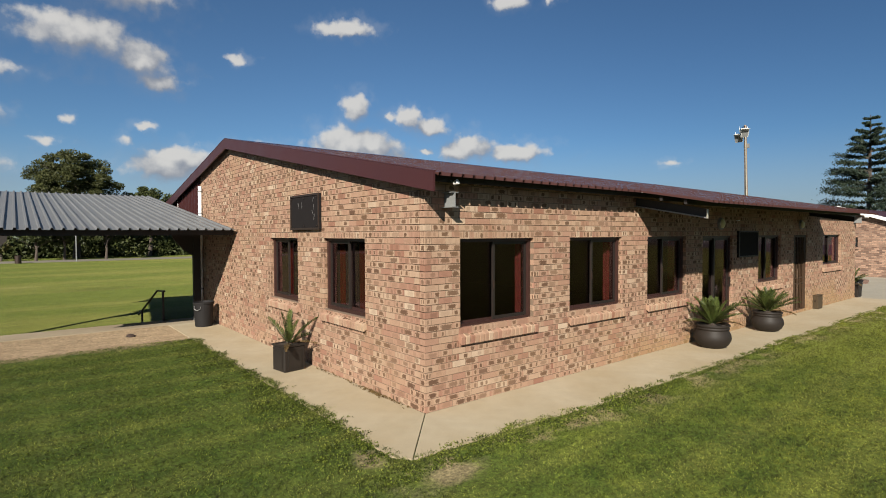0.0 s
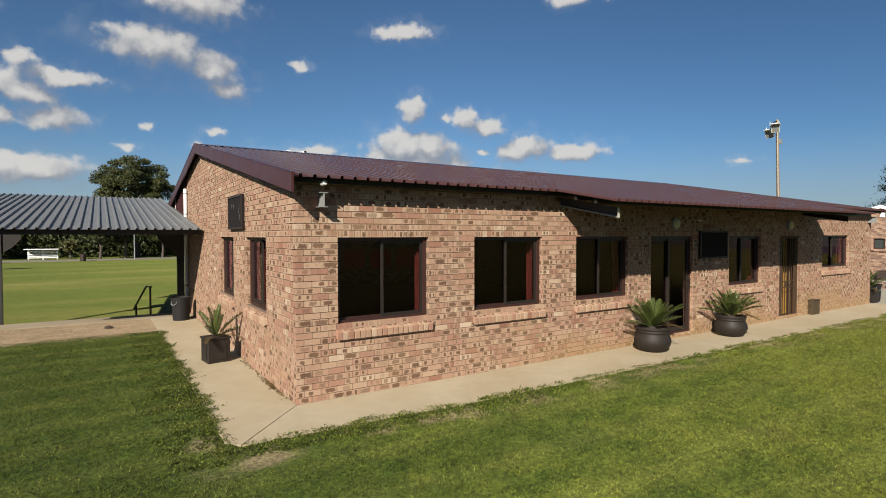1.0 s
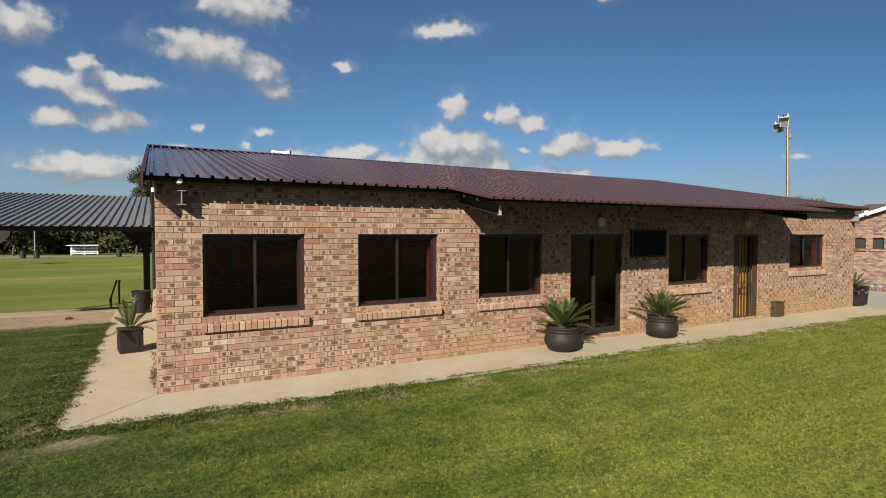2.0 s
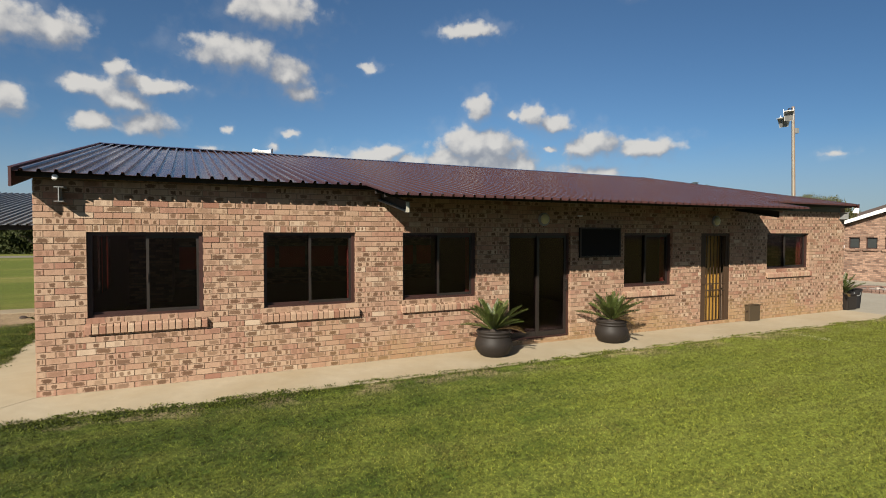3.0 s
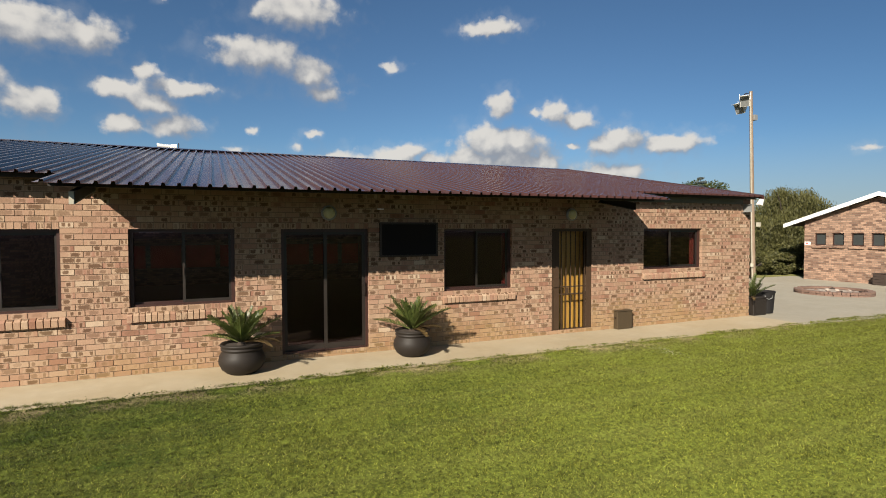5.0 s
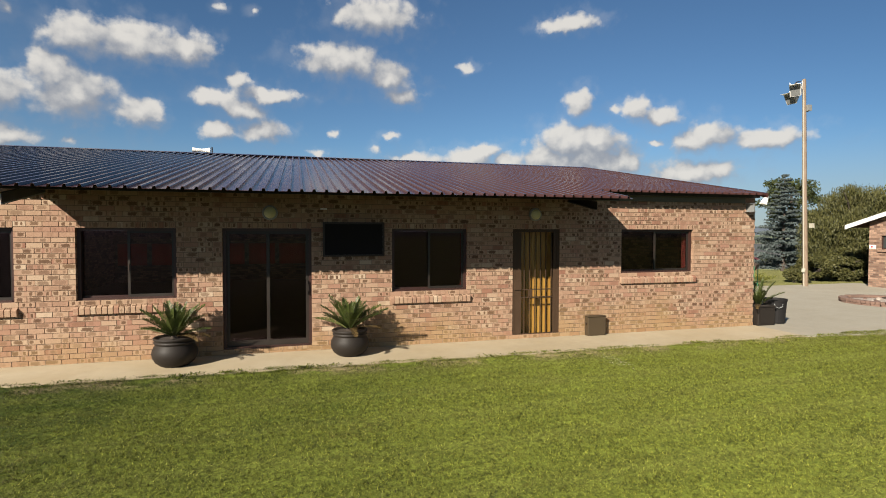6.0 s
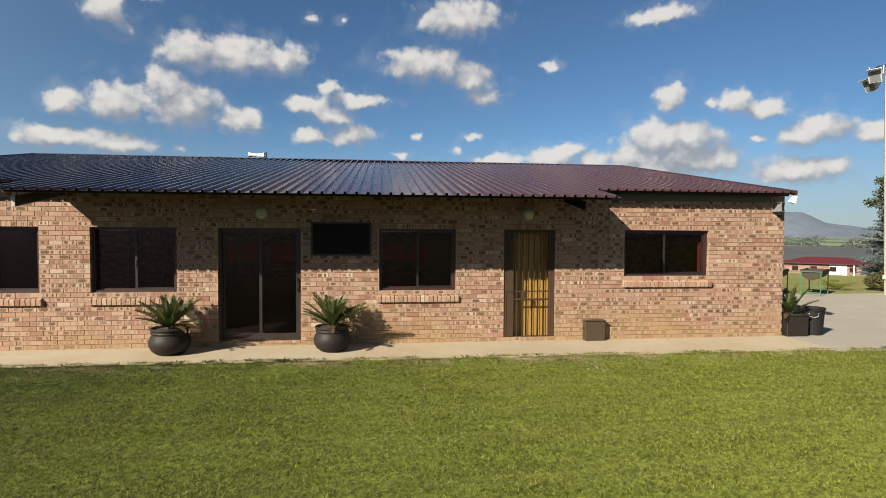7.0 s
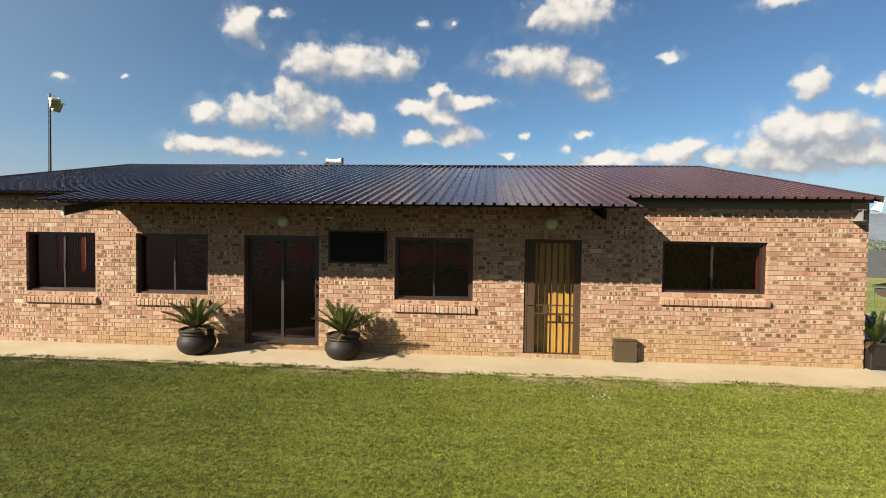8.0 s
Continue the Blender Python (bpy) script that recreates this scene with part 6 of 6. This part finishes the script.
for k in range(13):
    x = -46 + k * 5.6 + row.uniform(-1.5, 1.5)
    broad_tree((x, 82 + row.uniform(-3, 8), FIELD), row.uniform(5.8, 7.6), row.uniform(3.2, 4.4), 4500, 0.24, LEAF_DARK, 40 + k, "dark spreading tree in the row beyond the field", low=0.18)
broad_tree((-5.4, 72.6, FIELD), 2.7, 1.0, 900, 0.22, LEAF_WILLOW, 71, "small yellow-green tree at the field's far side", low=0.3)
broad_tree((36.4, 10.7, -0.2), 5.15, 2.4, 70000, 0.085, LEAF_WILLOW, 17, "bushy pepper tree with drooping foliage by the yard", low=0.22, droop=0.85, clumps=70)
for x, y, h, s in ((33.1, 9.9, 1.25, 1.0), (34.5, 9.75, 1.6, 1.1), (31.4, 9.3, 0.7, 0.6)):
    broad_tree((x, y, ground_z(x, y)), h, s, 9000, 0.06, LEAF_WILLOW, int(x), "low olive shrub under the pepper tree", low=0.0, name="shrub")
broad_tree((10.2, 41.0, FIELD), 8.35, 1.6, 3500, 0.16, LEAF_WILLOW, 27, "tree whose top shows over the ridge", low=0.4)
broad_tree((91.0, 62.0, ground_z(91, 62)), 18.0, 6.0, 9000, 0.22, LEAF_DARK, 29, "far tree on the slope", low=0.3)
conifer((52.0, 6.75, ground_z(52.0, 6.75)), 12.8, 4.7, 22, LEAF_CEDAR, 33, "tall dark cedar with level tiers", leaf=0.095, sprays=560, thick=0.05, arms=7, wide=0.085)
conifer((84.2, 57.4, ground_z(84.2, 57.4)), 15.6, 4.4, 24, LEAF_BLUE, 35, "tall blue-grey conifer on the slope", leaf=0.24, base=0.03, sprays=200)
for x, y, h, s in ((120, 85, 5, 4), (140, 118, 5, 6)):
    broad_tree((x, y, ground_z(x, y)), h, s, 4000, 0.17, LEAF_DARK, int(x), "round bush on the far slope", low=0.05, name="bush")


def far_woods():
    """Belts of trees on the farmland below the hills, too far off to tell one from the next."""
    rng = np.random.default_rng(77)
    pts = []
    for r, a0, a1, high, n in ((880, 25, 75, 11.0, 7000), (1300, 25, 75, 13.0, 5000), (1900, 25, 75, 15.0, 5000)):
        a = np.radians(rng.uniform(a0, a1, n))
        tall = high * np.clip(0.35 + np.sin(a * 61) * 0.4 + np.sin(a * 137 + 1) * 0.4, 0.05, 1.0)
        rr = r * (1 + 0.06 * np.sin(a * 23) + rng.normal(0, 0.008, n))
        x, y = rr * np.cos(a), rr * np.sin(a)
        base = np.array([ground_z(u, v) for u, v in zip(x, y)])
        pts.append((np.stack([x, y, base + rng.uniform(0, 1, n) * tall], axis=1), rng.uniform(0.2, 0.45, n) * high * 0.3))
    quads = np.concatenate([leaf_quads(p, s, rng, 0.8) for p, s in pts])
    # haze of the distance is mixed into the leaf colour here
    tagged(link_mesh("far_woods", quads_mesh("far_woods", quads), make_leaf("hazy_woods", (0.070, 0.082, 0.066), (0.105, 0.118, 0.092))), "belts of dark trees on the farmland below the hills", "woods", kind="stuff")


far_woods()


def small_cycad(at):
    t = thing("cycad", at, 0, "yellow-green cycad growing on the lawn", "plant")
    blade = frond_mesh(0.8, 0.5, 0.2, 14, 0.3, 9)
    blade.materials.append(LEAF_YELLOW)
    crown_of_leaves(t, 0.05, 18, 0.8, 55, dry=0, fronds=[blade] * 4)


small_cycad((29.45, 9.55, -0.125))

stand = thing("sight_screen", (-8.1, 73.2, FIELD), 0, "low white slatted stand at the far side of the field", "stand")
for k in range(5):
    part("slat", boxes((-1.5, 1.5, -0.04, 0.0, 0.2 + k * 0.2, 0.32 + k * 0.2)), WHITE, stand)
for x in (-1.4, 0, 1.4):
    part("post", boxes((x - 0.06, x + 0.06, 0.002, 0.12, 0.0, 1.25)), WHITE, stand)
part("canopy", boxes((-1.8, 1.6, -0.9, 0.7, 1.26, 1.33)), WHITE, stand)

for x, y in ((1.19, 66.15), (-12.05, 66.1)):
    p = thing("field_pole", (x, y, FIELD), 0, "thin grey pole at the edge of the field", "pole")
    part("shaft", tube(bmesh.new(), [(0, 0, 0), (0, 0, 4.6)], 0.06, 8), GREY_STEEL, p)
for x, y in ((-13.05, 65.6), (-11.7, 64.9), (-3.9, 65.4)):
    p = thing("drum_bin", (x, y, FIELD), 0, "dark drum standing at the edge of the field", "bin", "drums by the field")
    part("drum", lathe(bmesh.new(), [(0.28, 0), (0.28, 0.85), (0.24, 0.86), (0.23, 0.8)], 16), DARK_STEEL, p)

# a pale road bank behind the field, and hills
tagged(part("road", boxes((-160, 40, 66.0, 71.5, FIELD - 0.3, FIELD + 0.05)), make_concrete("road_dust", (0.173, 0.150, 0.115), (0.138, 0.126, 0.104))), "pale dusty road along the far side of the field", "road", kind="structure")


def hills():
    # blue-grey base colour carries the aerial haze over the hills
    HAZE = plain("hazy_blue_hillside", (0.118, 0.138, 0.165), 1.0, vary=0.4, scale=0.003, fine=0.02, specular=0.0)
    verts, faces = [], []
    n = 240
    for k in range(n + 1):
        a = radians(20 + 80 * k / n)
        crest = 36 + 26 * step(math.degrees(a), 43.5, 47.3) + 70 * step(math.degrees(a), 46.8, 49.4) + 6 * noise.noise(Vector((k * 0.09, 0, 0))) + 2 * noise.noise(Vector((k * 0.45, 3, 0)))
        for r, z in ((3300, -20), (3500, crest * 0.35 - 10), (3700, crest), (3900, crest * 0.9), (4200, -20)):
            verts.append((r * math.cos(a), r * math.sin(a), z + 4 * noise.noise(Vector((k * 0.7, r * 0.01, 0)))))
    for k in range(n):
        for j in range(4):
            faces.append((k * 5 + j, (k + 1) * 5 + j, (k + 1) * 5 + j + 1, k * 5 + j + 1))
    me = bpy.data.meshes.new("backdrop")
    me.from_pydata(verts, [], faces)
    me.shade_smooth()
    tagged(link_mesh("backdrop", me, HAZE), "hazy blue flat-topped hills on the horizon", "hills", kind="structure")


hills()


# ---- grass ----
def grass():
    rng = np.random.default_rng(4)

    def scatter(x0, x1, y0, y1, per):
        n = int((x1 - x0) * (y1 - y0) * per)
        return np.stack([rng.uniform(x0, x1, n), rng.uniform(y0, y1, n)], axis=1)
    p = np.concatenate([scatter(-6.5, 24.0, -10.5, -1.28, 1500), scatter(-6.5, -1.02, -1.28, 7.4, 1100), scatter(-1.2, 22.0, -1.34, -0.95, 2600), scatter(-1.16, -0.62, -1.2, 7.2, 2600)])
    n = len(p)
    spot = np.minimum(((p[:, 0] + 0.8) * 0.75) ** 2 + ((p[:, 1] + 1.5) * 1.9) ** 2, ((p[:, 0] + 1.25) * 2.0) ** 2 + ((p[:, 1] + 0.72) * 1.5) ** 2)
    keep = (spot > rng.uniform(0.02, 0.45, n))
    keep &= (p[:, 1] + 10.5) / 4.5 > rng.uniform(0, 1, n)  # thinning out away from the hall
    # uneven border along the paths: runners in some places, thin growth in others
    wave = np.sin(p[:, 0] * 2.3) + np.sin(p[:, 0] * 5.1 + 1) + np.sin(p[:, 1] * 2.9) + np.sin(p[:, 0] * 11 + p[:, 1] * 9)

    def rim(u):
        """The outer edge of the path before the long wall."""
        return np.interp(u, [-0.92, 0.6, 2.0, 8.0, 19.25], [-1.02, -1.08, -1.19, -1.25, -1.30])
    south_rim = rim(p[:, 0])
    on_path = (p[:, 1] > south_rim - 0.02) & (p[:, 0] > -1.07)

    def creep(u):
        """How far runners reach over the edge of the slab."""
        return 0.035 + 0.05 * (np.sin(u * 3.1) + np.sin(u * 7.3 + 2) * 0.7 + np.sin(u * 17.0 + 1) * 0.5 + np.sin(u * 1.1 + 4) * 0.6)
    west = p[:, 1] > p[:, 0] * 1.1
    over = np.where(west, p[:, 0] + 1.04, p[:, 1] - south_rim)
    reach = np.where(west, creep(p[:, 1] + 30) * 1.3, creep(p[:, 0]))
    keep &= ~on_path | (over < np.maximum(reach, 0.0) * rng.uniform(0.5, 1.1, n))
    border = (p[:, 1] > south_rim - 0.25) & (p[:, 1] < south_rim) & (p[:, 0] > -1.0)
    keep &= ~border | (wave > rng.uniform(-2.2, 2.2, n))
    p, south_rim = p[keep], south_rim[keep]
    n = len(p)
    on_slab = (p[:, 0] > -1.06) & (p[:, 1] > south_rim)
    h = rng.uniform(0.004, 0.016, n) * (1 + 0.5 * (rng.uniform(size=n) > 0.93))
    edge = (np.abs(p[:, 1] - south_rim) < 0.13) & (p[:, 0] > -1.0) | (np.abs(p[:, 0] + 1.05) < 0.14) & (p[:, 1] > -1.0)
    h[edge] *= rng.uniform(1.0, 2.2, edge.sum())
    quads = []
    for _ in range(2):
        a = rng.uniform(0, 2 * math.pi, n)
        w = rng.uniform(0.002, 0.0045, n)
        side = np.stack([np.cos(a), np.sin(a), np.zeros(n)], axis=1)
        lean = np.stack([rng.normal(0, 0.9, n), rng.normal(0, 0.9, n), np.ones(n)], axis=1)
        foot = np.stack([p[:, 0] + rng.normal(0, 0.012, n), p[:, 1] + rng.normal(0, 0.012, n), np.where(on_slab, -0.004, -0.022)], axis=1)
        tip = foot + lean * (h + 0.011)[:, None]
        quads.append(np.stack([foot - side * w[:, None], foot + side * w[:, None], tip + side * w[:, None] * 0.3, tip - side * w[:, None] * 0.3], axis=1))
    flat = rng.uniform(size=n) < 0.7
    at = np.stack([p[flat, 0], p[flat, 1], np.where(on_slab[flat], 0.004, -0.012) + rng.uniform(-0.004, 0.01, flat.sum())], axis=1)
    lay = leaf_quads(at, rng.uniform(0.004, 0.010, flat.sum()), rng, 0.5)
    lay[:, :, 2] = at[:, None, 2] + (lay[:, :, 2] - at[:, None, 2]) * 0.55
    quads.append(lay)
    # leafy weeds in tufts along the edges of the paths
    spots = [(u, rim(u) + rng.uniform(-0.07, 0.06)) for u in np.concatenate([rng.uniform(-0.9, 3.5, 26), rng.uniform(3.5, 19.0, 26)])] + [(-1.06 + rng.uniform(-0.10, 0.03), u) for u in rng.uniform(-1.1, 7.3, 70)]
    spots += [(u, rim(u) - 0.02 - rng.uniform(0, 0.4) ** 1.3) for u in np.concatenate([rng.uniform(-1.0, 3.5, 170), rng.uniform(3.5, 19.0, 45)])] + [(-1.08 - rng.uniform(0, 0.7) ** 1.3, u) for u in rng.uniform(-1.4, 7.3, 300)]
    spots += [(u, rim(u) + rng.uniform(-0.04, 0.04)) for u in rng.uniform(7.2, 10.6, 16)]
    for x, y in spots:
        k = int(rng.integers(14, 60))
        wide = rng.uniform(0.03, 0.10)
        at = np.stack([x + rng.normal(0, wide, k), y + rng.normal(0, wide * 0.6, k), rng.uniform(0.003, 0.028, k) - (0.02 if y < rim(x) - 0.02 or x < -1.08 else 0.0)], axis=1)
        quads.append(leaf_quads(at, rng.uniform(0.007, 0.016, k), rng, 0.75))
    me = quads_mesh("grass", np.concatenate(quads))
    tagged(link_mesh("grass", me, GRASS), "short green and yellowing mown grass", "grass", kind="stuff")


grass()


def lime_spill():
    """A faint dusting of lime on the grass before the meter box."""
    rng = np.random.default_rng(91)
    k = 110
    at = np.stack([14.1 + rng.normal(0, 0.10, k), -2.15 + rng.normal(0, 0.22, k), rng.uniform(-0.012, 0.004, k)], axis=1)
    lay = leaf_quads(at, rng.uniform(0.008, 0.02, k), rng, 0.8)
    lay[:, :, 2] = at[:, None, 2] + (lay[:, :, 2] - at[:, None, 2]) * 0.2
    tagged(link_mesh("lime_dust", quads_mesh("lime_dust", lay), LAMP_GLASS), "pale dusting of lime lying in the grass", "dust", kind="stuff")


lime_spill()


def leaf_litter():
    """Dry leaves blown against the foot of the gable wall."""
    rng = np.random.default_rng(57)
    k = 260
    y = np.concatenate([rng.normal(1.15, 0.25, k // 2), rng.uniform(0.3, 3.0, k - k // 2)])
    at = np.stack([-0.02 - np.abs(rng.normal(0, 0.04, k)), y, rng.uniform(0.004, 0.03, k)], axis=1)
    tagged(link_mesh("leaf_litter", quads_mesh("leaf_litter", leaf_quads(at, rng.uniform(0.01, 0.028, k), rng, 0.4)), CYCAD_DRY), "dry brown leaves along the wall foot", "leaves", kind="stuff")


leaf_litter()

# ---- face bricks, course by course ----
lay_bricks(wall_south, "x", lintel_openings(WINDOWS_SOUTH + DOORS_SOUTH), 0.0, LENGTH, south_top, 40, lambda u, z: u < 2.6, 1)
lay_bricks(wall_west, "y", lintel_openings(WINDOWS_WEST), DEEP + JOINT, 10.45, west_top, 60, lambda u, z: u < 1.9 and z < 2.6, 2)
